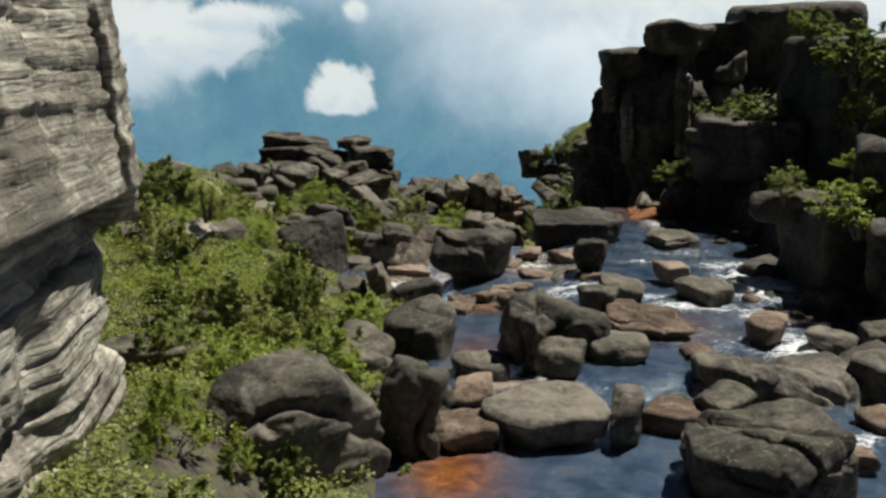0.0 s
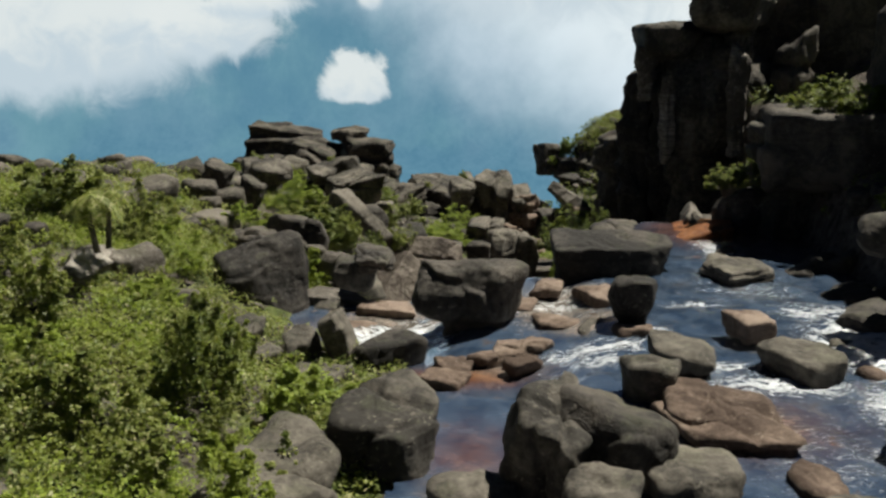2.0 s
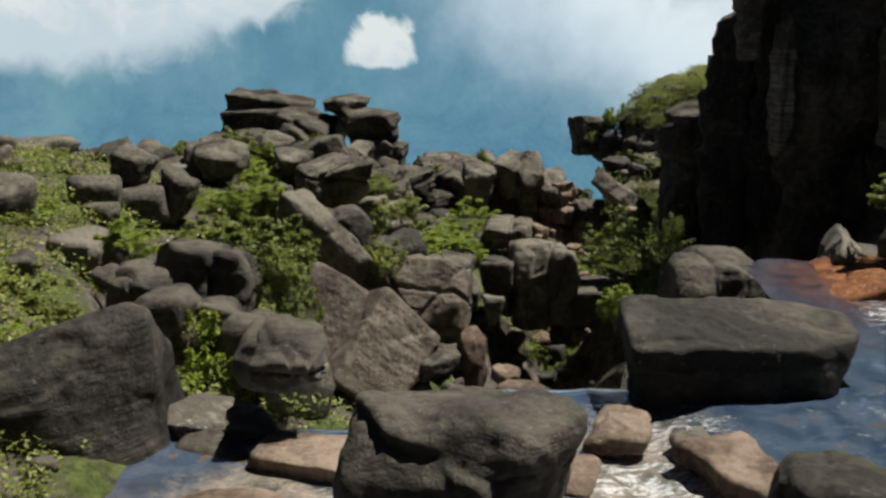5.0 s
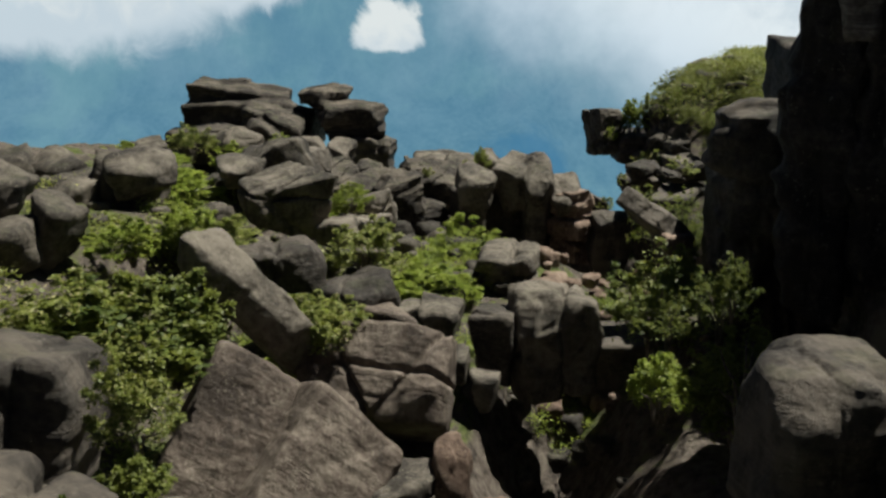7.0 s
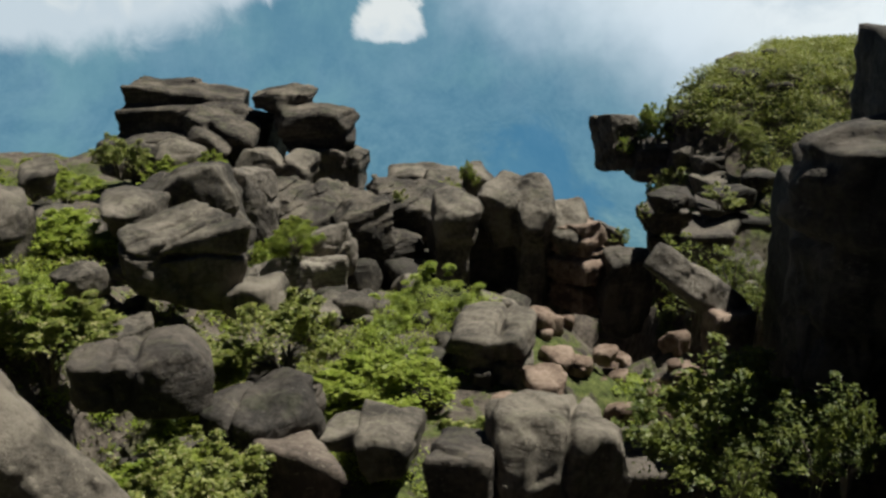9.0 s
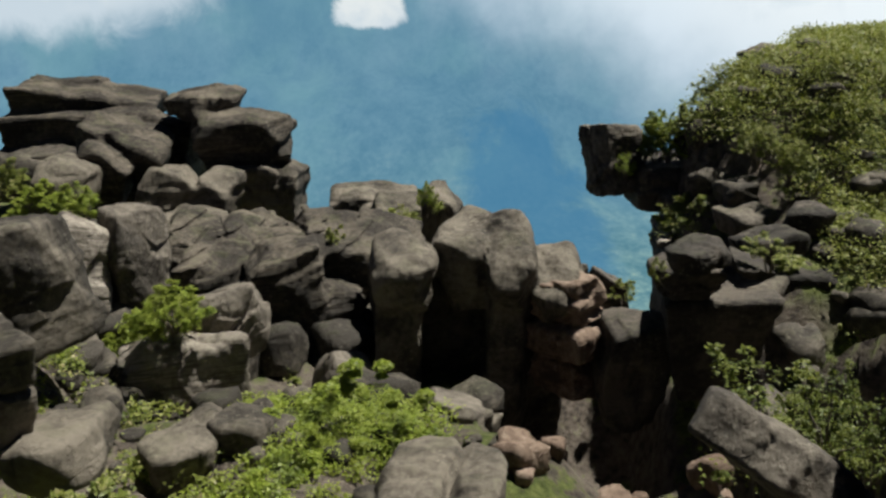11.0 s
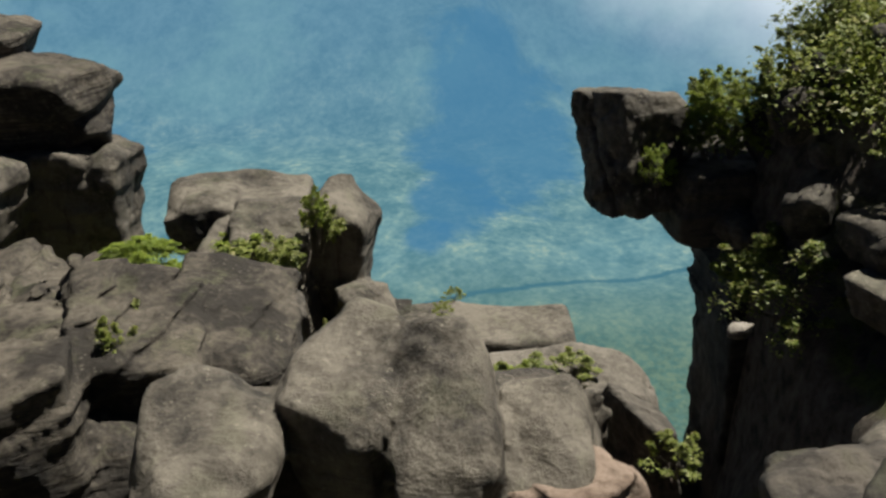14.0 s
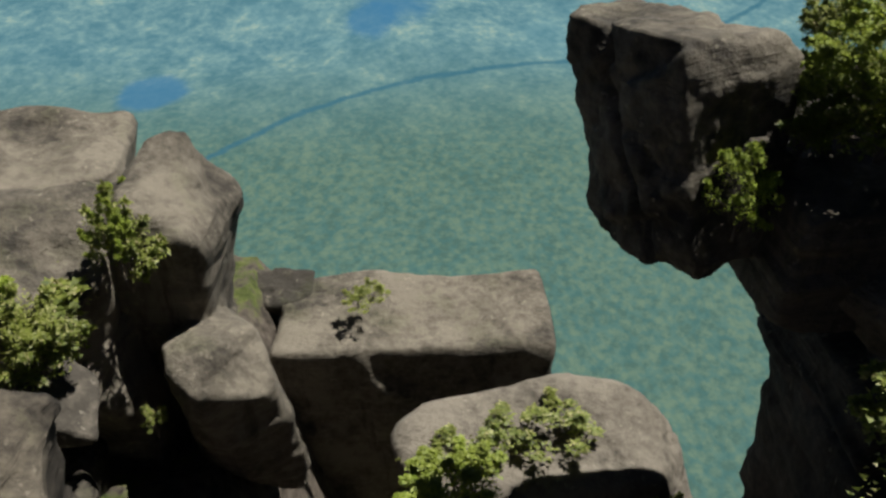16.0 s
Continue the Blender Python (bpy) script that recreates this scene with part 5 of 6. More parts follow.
rock(17.3, 73.5, -0.3, 2.4, 3.0, 1.2, p=3.2, cuts=10, rough=0.05, sub=4, skin=DARK_SHADED, seed=4711)
rock(19.8, 74.5, -0.2, 2.9, 3.4, 1.4, p=3.2, cuts=10, rough=0.05, sub=4, skin=DARK_SHADED, seed=1226)
rock(22.0, 74.0, -0.1, 3.2, 4.0, 1.6, p=3.2, cuts=10, rough=0.05, sub=4, skin=DARK_SHADED, seed=3300)
rock(-11.5, 138.0, -10.9, 8.4, 6.0, 4.1, p=5, cuts=7, bevel=0.28, rough=0.04, strata=0.012, cracks=1, ledges=1, seed=5684)
rock(-30.7, 140.0, -8.1, 3.7, 5.0, 3.0, p=3.2, cuts=10, rough=0.05, sub=4, skin=DARK_SHADED, seed=7608)
rock(19.7, 89.0, 1.5, 9.0, 9.0, 17.4, p=6.0, cuts=6, bevel=0.22, rough=0.06, flute=0.09, seed=1126)
# columns of the shaded cliff face, their shade put into a darker skin
rock(15.2, 88.0, 2.6, 3.1, 4.0, 13.1, p=5, cuts=7, bevel=0.28, rough=0.06, strata=0.03, flute=0.05, skin=DARK_SHADED, ledges=2, seed=9347)
rock(17.3, 87.0, 4.1, 4.2, 4.0, 14.2, p=5, cuts=7, bevel=0.28, rough=0.06, strata=0.03, flute=0.05, skin=DARK_SHADED, ledges=2, seed=4100)
rock(19.8, 86.0, 4.9, 2.6, 3.5, 13.5, p=5, cuts=7, bevel=0.28, rough=0.06, strata=0.03, flute=0.05, skin=DARK_SHADED, ledges=2, seed=9180)
rock(21.6, 86.0, 5.4, 2.3, 3.5, 13.5, p=5, cuts=7, bevel=0.28, rough=0.06, strata=0.03, flute=0.05, ledges=2, seed=5538)
rock(16.3, 86.0, 10.7, 4.9, 7.0, 2.6, p=5, cuts=7, bevel=0.28, rough=0.04, strata=0.012, sub=4, seed=3230)
rock(20.6, 85.0, 12.9, 5.2, 8.0, 2.9, p=5, cuts=7, bevel=0.28, rough=0.04, strata=0.012, sub=4, seed=9825)
# slivers added on the shaded cliff, paler skin standing for its lit streak
rock(20.4, 82.0, 6.8, 1.4, 1.2, 7.8, p=5, cuts=7, bevel=0.28, rough=0.06, strata=0.03, flute=0.05, skin=PALE, ledges=2, seed=2626)
rock(16.2, 84.0, 5.3, 1.2, 1.2, 6.6, p=5, cuts=7, bevel=0.28, rough=0.06, strata=0.03, flute=0.05, sub=4, skin=PALE, ledges=2, seed=723)
rock(14.5, 85.0, 8.4, 1.6, 1.6, 4.0, p=5, cuts=7, bevel=0.28, rough=0.06, strata=0.03, flute=0.05, sub=4, skin=PALE, seed=1640)
rock(14.6, 97.0, -1.6, 3.2, 4.0, 9.1, p=5, cuts=7, bevel=0.28, rough=0.06, strata=0.03, flute=0.05, skin=DARK_SHADED, ledges=2, seed=7025)
rock(21.1, 70.0, 5.4, 6.9, 5.0, 2.6, p=9, cuts=5, bevel=0.2, rough=0.035, strata=0.01, cracks=1, ledges=1, seed=5132)
rock(24.4, 83.0, 7.3, 3.1, 5.0, 9.4, p=5, cuts=7, bevel=0.28, rough=0.06, strata=0.03, flute=0.05, skin=DARK_SHADED, ledges=2, seed=6405)
rock(31.8, 91.0, 6.6, 10.7, 12.0, 19.0, p=16, cuts=2, bevel=0.12, rough=0.025, strata=0.015, taper=0.14, over=0.06, tilt=0.05, skin=DARK_SHADED, seed=1941)
rock(27.9, 90.0, 10.5, 17.3, 8.0, 8.5, p=5, cuts=7, bevel=0.28, rough=0.04, strata=0.012, cracks=1, skin=DARK_SHADED, seed=9530)
rock(22.9, 68.0, 5.1, 10.4, 8.0, 5.1, p=5, cuts=7, bevel=0.28, rough=0.04, strata=0.012, cracks=1, skin=DARK_SHADED, seed=7839)
rock(30.4, 66.0, 6.6, 12.2, 12.0, 13.1, p=16, cuts=2, bevel=0.12, rough=0.025, strata=0.015, taper=0.14, over=0.06, tilt=0.05, skin=DARK_SHADED, seed=7474)
rock(16.3, 99.0, -3.0, 6.2, 6.0, 11.8, p=9, cuts=5, bevel=0.2, rough=0.035, strata=0.01, cracks=2, skin=DARK_SHADED, seed=9590)
rock(19.9, 72.0, 0.6, 6.8, 5.0, 5.9, p=3.2, cuts=10, rough=0.05, skin=DARK_SHADED, seed=8655)
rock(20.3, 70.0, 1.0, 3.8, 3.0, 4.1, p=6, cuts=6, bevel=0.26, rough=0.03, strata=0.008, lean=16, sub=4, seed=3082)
rock(20.8, 97.0, -2.8, 5.0, 8.0, 20.0, p=16, cuts=2, bevel=0.12, rough=0.025, strata=0.015, taper=0.14, over=0.06, tilt=0.05, skin=DARK_SHADED, seed=9295)
rock(19.8, 103.0, 1.7, 5.0, 6.0, 7.0, p=16, cuts=2, bevel=0.12, rough=0.025, strata=0.015, taper=0.14, over=0.06, tilt=0.05, skin=DARK_SHADED, seed=8167)
rock(15.5, 101.5, -5.5, 2.7, 5.0, 11.7, p=16, cuts=2, bevel=0.12, rough=0.025, strata=0.015, taper=0.14, over=0.06, tilt=0.05, skin=DARK_SHADED, seed=9959)
rock(17.8, 102.8, -5.4, 2.8, 5.0, 13.5, p=16, cuts=2, bevel=0.12, rough=0.025, strata=0.015, taper=0.14, over=0.06, tilt=0.05, skin=DARK_SHADED, seed=3947)
rock(19.5, 52.0, 4.0, 3.2, 5.0, 1.9, p=3.2, cuts=10, rough=0.05, sub=4, skin=DARK_SHADED, seed=7095)
rock(22.8, 50.0, 0.4, 8.0, 7.0, 8.4, p=16, cuts=2, bevel=0.12, rough=0.025, strata=0.015, taper=0.14, over=0.06, tilt=0.05, skin=DARK_SHADED, seed=2092)
rock(22.5, 48.0, 6.3, 4.1, 5.0, 4.1, p=3.2, cuts=10, rough=0.05, skin=DARK_SHADED, seed=891)
rock(19.8, 58.0, -0.4, 3.3, 4.0, 1.6, p=3.2, cuts=10, rough=0.05, sub=4, skin=DARK_SHADED, seed=6934)
rock(19.1, 46.0, 0.4, 1.8, 2.5, 1.4, p=3.2, cuts=10, rough=0.05, sub=4, skin=DARK_SHADED, seed=2420)
rock(21.3, 44.0, 3.1, 3.3, 4.0, 3.8, p=3.2, cuts=10, rough=0.05, skin=DARK_SHADED, seed=173)
rock(-18.4, 66.0, -0.4, 4.8, 5.0, 2.4, p=3.2, cuts=10, rough=0.05, skin=PALE, seed=1611)
rock(-10.7, 32.1, 2.3, 2.8, 2.4, 1.4, p=3.2, cuts=10, rough=0.05, cracks=1, seed=2634)
rock(-4.0, 38.0, -0.1, 2.8, 4.0, 1.4, p=3.2, cuts=10, rough=0.05, seed=5215)
rock(-1.3, 34.0, 0.0, 2.8, 3.6, 1.5, p=3.2, cuts=10, rough=0.05, cracks=2, seed=9566)
rock(-1.0, 43.0, -0.8, 3.8, 4.6, 3.5, p=3.2, cuts=10, rough=0.05, cracks=2, seed=9053)
rock(-14.4, 54.0, 2.0, 1.3, 4.0, 1.5, p=6, cuts=6, bevel=0.26, rough=0.03, strata=0.008, lean=30, skin=PALE, seed=1603)
rock(-13.0, 56.0, 1.6, 1.6, 3.0, 1.8, p=3.2, cuts=10, rough=0.05, sub=4, skin=PALE, seed=9825)
rock(-15.8, 92.0, -1.9, 2.0, 3.0, 3.2, p=6, cuts=6, bevel=0.26, rough=0.03, strata=0.008, lean=20, sub=4, seed=2175)
rock(-16.4, 104.0, -2.0, 4.4, 5.0, 2.4, p=3.2, cuts=10, rough=0.05, sub=4, seed=9685)


# tall banded cliff that the camera leaves behind
cliff = new("cliff")
tagged(cliff, "tall pale sandstone cliff with fine bands above the bank", "cliff")
for piece in (
        rock(-13.8, 21.4, 15.2, 9.6, 12.0, 13.5, p=18.0, cuts=1, bevel=0.06, over=0.03, taper=0.0, tilt=0.03, rough=0.018, strata=0.010, band=0.16, flute=0.045, lean=-9, turn=3, sub=7, skin=CHALK, seed=301, name="upper_wall",
             label="tall banded pale sandstone cliff with fine ledges and flutes"),
        rock(-14.0, 21.3, 8.2, 9.0, 11.4, 4.0, p=18.0, cuts=1, bevel=0.06, over=0.03, taper=0.0, tilt=0.03, rough=0.03, strata=0.02, band=0.2, turn=5, sub=6, skin=CHALK, seed=306, name="recess",
             label="pale sandstone cliff recessed under an overhang"),
        rock(-13.7, 21.2, 2.8, 9.7, 12.0, 10.0, p=18.0, cuts=1, bevel=0.06, over=0.03, taper=0.0, tilt=0.03, rough=0.035, strata=0.012, band=0.2, flute=0.08, turn=3, ledges=2, sub=7, skin=CHALK, seed=302, name="foot",
             label="pocketed pale sandstone cliff foot with deep flutes"),
        rock(-9.6, 26.4, 11.6, 1.9, 2.6, 6.6, p=7.0, cuts=3, bevel=0.2, over=0.05, rough=0.025, strata=0.02, band=0.18, lean=-6, turn=10, sub=6, skin=CHALK, seed=303, name="rib",
             label="pale banded sandstone rib standing against the cliff"),
):
    piece.parent = cliff
    del piece["category"]


# ---- plants ----
def leaf_cloud(rng, centres, radii, count, size, flat=0.75, up=1.3):
    """Many small leaves spread through clumps; arrays of vertices and triangles."""
    c = np.repeat(np.asarray(centres), count, 0)
    r = np.repeat(np.asarray(radii), count, 0)
    n = len(c)
    v = rng.normal(size=(n, 3))
    v /= np.linalg.norm(v, axis=1)[:, None]
    v[:, 2] = np.where(v[:, 2] < -0.3, -v[:, 2], v[:, 2])
    pos = c + v * (r * rng.uniform(0.45, 1.05, n) ** 0.6)[:, None] * np.array([1, 1, flat])
    dirn = v * 0.6 + rng.normal(size=(n, 3)) * 0.8
    dirn[:, 2] *= 0.6
    dirn /= np.linalg.norm(dirn, axis=1)[:, None]
    nor = rng.normal(size=(n, 3)) * 0.5 + v * 0.45 + np.array([0, 0, up])
    sidev = np.cross(dirn, nor)
    sidev /= np.linalg.norm(sidev, axis=1)[:, None] + 1e-9
    L = (size * rng.uniform(0.6, 1.4, n))[:, None]
    w = L * rng.uniform(0.3, 0.45, n)[:, None]
    V = np.stack([pos + sidev * w, pos + dirn * L - np.array([0, 0, 0.1]) * L, pos - sidev * w], 1).reshape(-1, 3)
    F = np.arange(3 * n).reshape(-1, 3)
    return V, F


def limb(bm, a, b, r0, r1, seg=6):
    a, b = Vector(a), Vector(b)
    q = (b - a).to_track_quat('Z', 'Y')
    rings = []
    for pnt, r in ((a, r0), (a.lerp(b, 0.5) + Vector((random.uniform(-1, 1), random.uniform(-1, 1), 0)) * (b - a).length * 0.06, (r0 + r1) / 2), (b, r1)):
        rings.append([bm.verts.new(pnt + q @ Vector((r * math.cos(6.2832 * i / seg), r * math.sin(6.2832 * i / seg), 0))) for i in range(seg)])
    for r0_, r1_ in zip(rings, rings[1:]):
        for i in range(seg):
            bm.faces.new((r0_[i], r0_[(i + 1) % seg], r1_[(i + 1) % seg], r1_[i]))


def shrub(seed, tall, wide, leaf, material, label, leaves=70, clumps=16, dome=False):
    """A shrub or small tree of unit size: bent stems and a broken crown."""
    rng = np.random.default_rng(seed)
    root = new("shrub")
    root.empty_display_size = 0.3
    bm = bmesh.new()
    cents, rads = [], []
    base = 0.0
    for i in range(clumps):
        a, q = rng.uniform(0, 6.283), math.sqrt(rng.uniform(0.01, 1))
        rr = wide * 0.44 * q
        if dome:
            if i % 3 == 0:
                rr, h = wide * rng.uniform(0.28, 0.44), tall * rng.uniform(0.0, 0.3)
            else:
                h = tall * 0.8 * math.sqrt(1 - q ** 2.4) * rng.uniform(0.45, 1.08)
            rads.append(rng.uniform(0.07, 0.21) * wide)
        else:
            h = tall * (1 - 0.6 * q * q) * rng.uniform(0.1, 0.92)
            rads.append(rng.uniform(0.13, 0.22) * wide)
        cents.append((rr * math.cos(a), rr * math.sin(a), h))
    for i in range(0, clumps, 3):
        c = cents[i]
        fork = (c[0] * 0.35, c[1] * 0.35, c[2] * 0.45)
        limb(bm, (c[0] * 0.08, c[1] * 0.08, -0.35), fork, 0.022 * wide ** 0.5, 0.016 * wide ** 0.5)
        limb(bm, fork, (c[0] * 0.85, c[1] * 0.85, c[2] * 0.9), 0.016 * wide ** 0.5, 0.006)
    part("trunk", bm, BARK, root)
    for c in list(cents):
        # sprigs that stand out of the crown
        d = np.array([c[0], c[1], c[2] * 0.8 + 0.25 * tall]) + rng.normal(size=3) * 0.12 * wide
        d /= np.linalg.norm(d)
        for j in range(2):
            cents.append(tuple(np.array(c) + d * wide * (0.1 + 0.07 * j + rng.uniform(0, 0.05))))
            rads.append(wide * rng.uniform(0.03, 0.06))
    V, F = leaf_cloud(rng, cents, rads, int(leaves * 0.42), leaf * 1.1, 0.85, 1.15)
    part("crown", mesh_of("crown", V, F, material, False), None, root)
    return tagged(root, label, "shrub", group="shrubs among the rocks")


KINDS = {
    0: dict(seed=11, tall=1.0, wide=1.0, leaf=0.035, material=LEAF_A, label="dense olive-green shrub growing between rocks", leaves=240, clumps=36, dome=True),
    1: dict(seed=12, tall=1.0, wide=1.0, leaf=0.027, material=LEAF_B, label="rounded yellow-green bush with dense small leaves", leaves=330, clumps=36, dome=True),
    2: dict(seed=13, tall=1.0, wide=1.0, leaf=0.040, material=LEAF_C, label="dark green shrub with tangled grey stems", leaves=220, clumps=32, dome=True),
    3: dict(seed=14, tall=1.0, wide=1.0, leaf=0.026, material=LEAF_C, label="slender open-crowned tree rooted in the shaded cleft", leaves=130, clumps=24),
    4: dict(seed=15, tall=1.0, wide=1.0, leaf=0.060, material=LEAF_A, label="small broad-leaved tuft growing from a rock crack", leaves=110, clumps=16, dome=True),
    5: dict(seed=16, tall=1.0, wide=1.0, leaf=0.034, material=LEAF_B, label="bright green leafy shrub on a rocky ledge", leaves=245, clumps=32, dome=True),
    6: dict(seed=17, tall=1.0, wide=1.0, leaf=0.024, material=LEAF_A, label="wide fine-leaved green shrub hanging over a rock wall", leaves=400, clumps=38, dome=True),
    7: dict(seed=18, tall=1.0, wide=1.0, leaf=0.014, material=LEAF_B, label="broad dome-shaped yellow-green bush on the lower terrace", leaves=900, clumps=60, dome=True),
}
PROTO = {}
turn_rng = random.Random(5)


def plant(kind, x, y, z, wide, tall):
    """A shrub of that width and height, turned at random; on the bank it roots in the ground."""
    if x < 0 and y < 66:
        z, wide, tall = float(land(np.array([x]), np.array([y]))[0]), wide * 1.15, tall * 1.25
    m = pose(x, y, z - 0.12 * tall, turn_rng.uniform(-5, 5), turn_rng.uniform(-5, 5), turn_rng.uniform(0, 360)) @ Matrix.Diagonal((wide, wide, tall, 1))
    variant = (kind, turn_rng.randrange(2))
    if variant not in PROTO:
        spec = dict(KINDS[kind])
        spec["seed"] += 40 * variant[1]
        PROTO[variant] = shrub(**spec)
        made = PROTO[variant]
        made.matrix_basis = m
        made["size"] = (wide, wide, tall)
    else:
        s = PROTO[variant].scale
        made = copy_thing(PROTO[variant], m @ Matrix.Diagonal((1 / s[0], 1 / s[1], 1 / s[2], 1)))
    return made


plant(7, 1.0, 112.0, -10.6, 6.1, 4.3)
plant(5, -5.2, 92.0, -6.8, 3.5, 1.8)
plant(1, -7.3, 119.0, -7.8, 2.6, 2.1)
plant(5, -15.7, 109.0, -4.3, 4.8, 1.7)
plant(0, -6.5, 100.0, -6.6, 3.8, 1.6)
plant(5, -1.1, 104.0, -9.5, 6.0, 2.1)
plant(4, 2.7, 101.0, -9.5, 2.9, 1.3)
plant(0, -3.5, 95.0, -6.9, 1.4, 1.1)
plant(2, -8.2, 84.0, -3.8, 4.0, 3.6)
plant(0, -10.5, 81.0, -2.6, 3.9, 2.6)
plant(0, -4.4, 91.0, -6.6, 3.1, 2.5)
plant(2, -5.4, 73.0, -3.4, 1.9, 1.9)
plant(2, -8.9, 80.0, -4.2, 2.5, 2.5)
plant(5, -13.4, 93.0, -3.0, 3.0, 1.4)
plant(0, -11.1, 98.0, -4.5, 4.2, 2.2)
plant(5, -0.2, 103.0, -8.5, 4.7, 2.0)
plant(3, 10.6, 95.0, -7.5, 5.0, 4.6)
plant(3, 12.8, 92.0, -5.5, 2.9, 2.9)
plant(3, 10.4, 91.0, -5.7, 1.7, 2.3)
plant(2, 12.5, 87.0, -7.5, 3.7, 4.1)
plant(5, 9.8, 89.0, -7.9, 2.3, 2.4)
plant(3, 11.8, 84.0, -5.6, 3.6, 4.2)
plant(2, 12.7, 90.0, -4.1, 1.3, 2.2)
plant(3, 12.6, 106.0, -6.0, 4.1, 3.8)
plant(3, 15.0, 106.0, -6.5, 2.6, 3.9)
plant(3, 13.5, 105.0, -5.1, 2.3, 2.8)
plant(5, -9.2, 121.0, -9.8, 3.0, 2.5)
plant(4, -2.7, 132.5, -9.0, 2.0, 2.0)
plant(5, -13.3, 126.0, -5.0, 2.1, 1.7)
plant(6, 16.5, 132.6, -8.6, 4.4, 3.2)
plant(4, 15.9, 118.0, -4.7, 1.9, 1.2)
plant(4, 12.2, 120.0, -6.1, 0.8, 1.0)
plant(4, -2.5, 130.5, -8.6, 1.5, 1.8)
plant(4, 8.5, 140.0, -15.4, 1.6, 1.1)
plant(4, 9.9, 140.4, -15.2, 1.8, 1.0)
plant(4, 11.4, 140.6, -15.2, 1.9, 0.9)
plant(5, 14.1, 138.5, -17.5, 1.9, 2.1)
plant(1, -0.9, 140.0, -10.8, 3.6, 2.5)
plant(5, -3.8, 138.5, -9.5, 2.3, 1.3)
plant(5, 1.7, 142.5, -9.7, 1.5, 1.7)
plant(4, 12.0, 127.0, -9.6, 1.3, 1.1)
plant(4, 6.4, 146.5, -15.6, 0.9, 0.6)
plant(5, 13.4, 136.8, -5.9, 1.1, 1.5)
plant(0, 0.6, 138.4, -9.6, 1.9, 1.7)
plant(5, 2.0, 140.4, -8.6, 1.0, 1.3)
plant(5, -4.1, 139.0, -9.3, 2.7, 0.9)
plant(4, -0.1, 139.0, -9.6, 3.2, 1.5)
plant(4, 6.9, 145.0, -14.1, 0.9, 0.5)
plant(4, 9.1, 142.0, -16.5, 0.8, 0.8)
plant(5, 8.8, 138.5, -14.9, 2.4, 1.6)
plant(4, 2.3, 139.0, -12.4, 0.6, 0.9)
plant(4, 2.1, 140.5, -8.9, 1.4, 2.1)
plant(5, 25.8, 85.0, 5.7, 4.5, 3.2)
plant(2, 25.7, 60.0, 11.2, 4.9, 3.8)
plant(2, 25.2, 58.0, 8.1, 2.6, 2.6)
plant(0, 18.5, 51.0, 5.1, 2.0, 1.8)
plant(5, 20.4, 46.0, 4.7, 4.4, 2.5)
plant(5, 22.0, 50.0, 6.5, 2.6, 1.5)
plant(2, 24.8, 66.0, 13.3, 3.4, 2.3)
plant(5, -7.6, 22.5, 11.8, 0.5, 0.7)
plant(2, 18.9, 71.0, 2.9, 3.0, 1.7)
plant(0, 17.2, 72.0, 2.6, 2.4, 1.5)
plant(5, 20.9, 71.4, 3.2, 2.6, 1.6)
plant(2, 21.4, 68.6, 7.3, 3.4, 2.4)
plant(5, 23.4, 68.0, 7.4, 2.8, 2.0)
plant(5, 21.6, 58.0, 3.6, 2.8, 1.9)
plant(0, -17.8, 62.0, 1.7, 2.8, 3.0)
plant(0, -14.3, 48.0, 0.8, 2.5, 3.5)
plant(1, -12.1, 58.0, -0.0, 2.8, 2.1)
plant(2, -7.2, 44.0, -0.9, 2.2, 3.3)
plant(5, -3.7, 45.0, -0.1, 2.8, 2.2)
plant(0, -10.5, 40.0, 0.4, 3.0, 3.0)
plant(0, -7.2, 37.0, 0.4, 2.3, 1.8)
plant(5, -4.5, 36.0, 0.3, 2.5, 1.1)
plant(2, -9.9, 32.0, 1.4, 1.6, 2.4)
plant(5, -7.3, 24.0, 2.5, 1.4, 2.3)
plant(4, -3.8, 22.0, 1.9, 1.4, 1.1)
plant(0, -6.0, 20.0, 3.0, 2.1, 1.6)
plant(0, -17.5, 52.0, 3.9, 2.7, 3.0)
plant(2, -18.7, 62.0, 2.4, 3.7, 2.8)
plant(0, -15.1, 64.0, 1.3, 3.2, 3.2)
plant(1, -11.3, 52.0, 1.6, 2.4, 1.2)
plant(5, -12.8, 44.0, 3.0, 2.4, 1.8)
plant(0, -8.6, 40.0, 2.5, 2.5, 2.2)
plant(5, -4.9, 37.0, 1.9, 2.4, 2.6)
plant(2, -10.6, 36.0, 3.6, 1.9, 1.9)
plant(0, -5.3, 32.0, 3.4, 1.8, 1.8)
plant(5, -7.5, 31.0, 4.1, 1.8, 1.8)
plant(4, -1.7, 33.0, 2.7, 1.4, 1.4)
plant(0, -3.8, 40.0, 0.6, 2.2, 2.2)
plant(2, -5.0, 26.0, 4.9, 1.5, 1.5)
plant(4, -1.5, 29.0, 3.3, 1.1, 0.9)
plant(5, -5.8, 25.0, 5.6, 0.9, 1.4)
plant(5, -7.6, 50.0, 1.2, 1.6, 1.8)
plant(0, -7.9, 46.0, 2.8, 1.6, 2.2)
plant(0, -5.8, 42.0, 2.8, 1.4, 1.8)
plant(4, -6.8, 48.0, 0.7, 1.2, 1.7)
plant(5, -7.6, 68.0, -3.1, 2.8, 3.6)
plant(2, -9.1, 82.0, -3.7, 5.8, 3.7)
plant(1, -11.6, 98.0, -3.6, 3.0, 2.2)
plant(5, -19.6, 80.0, -0.9, 3.9, 2.3)
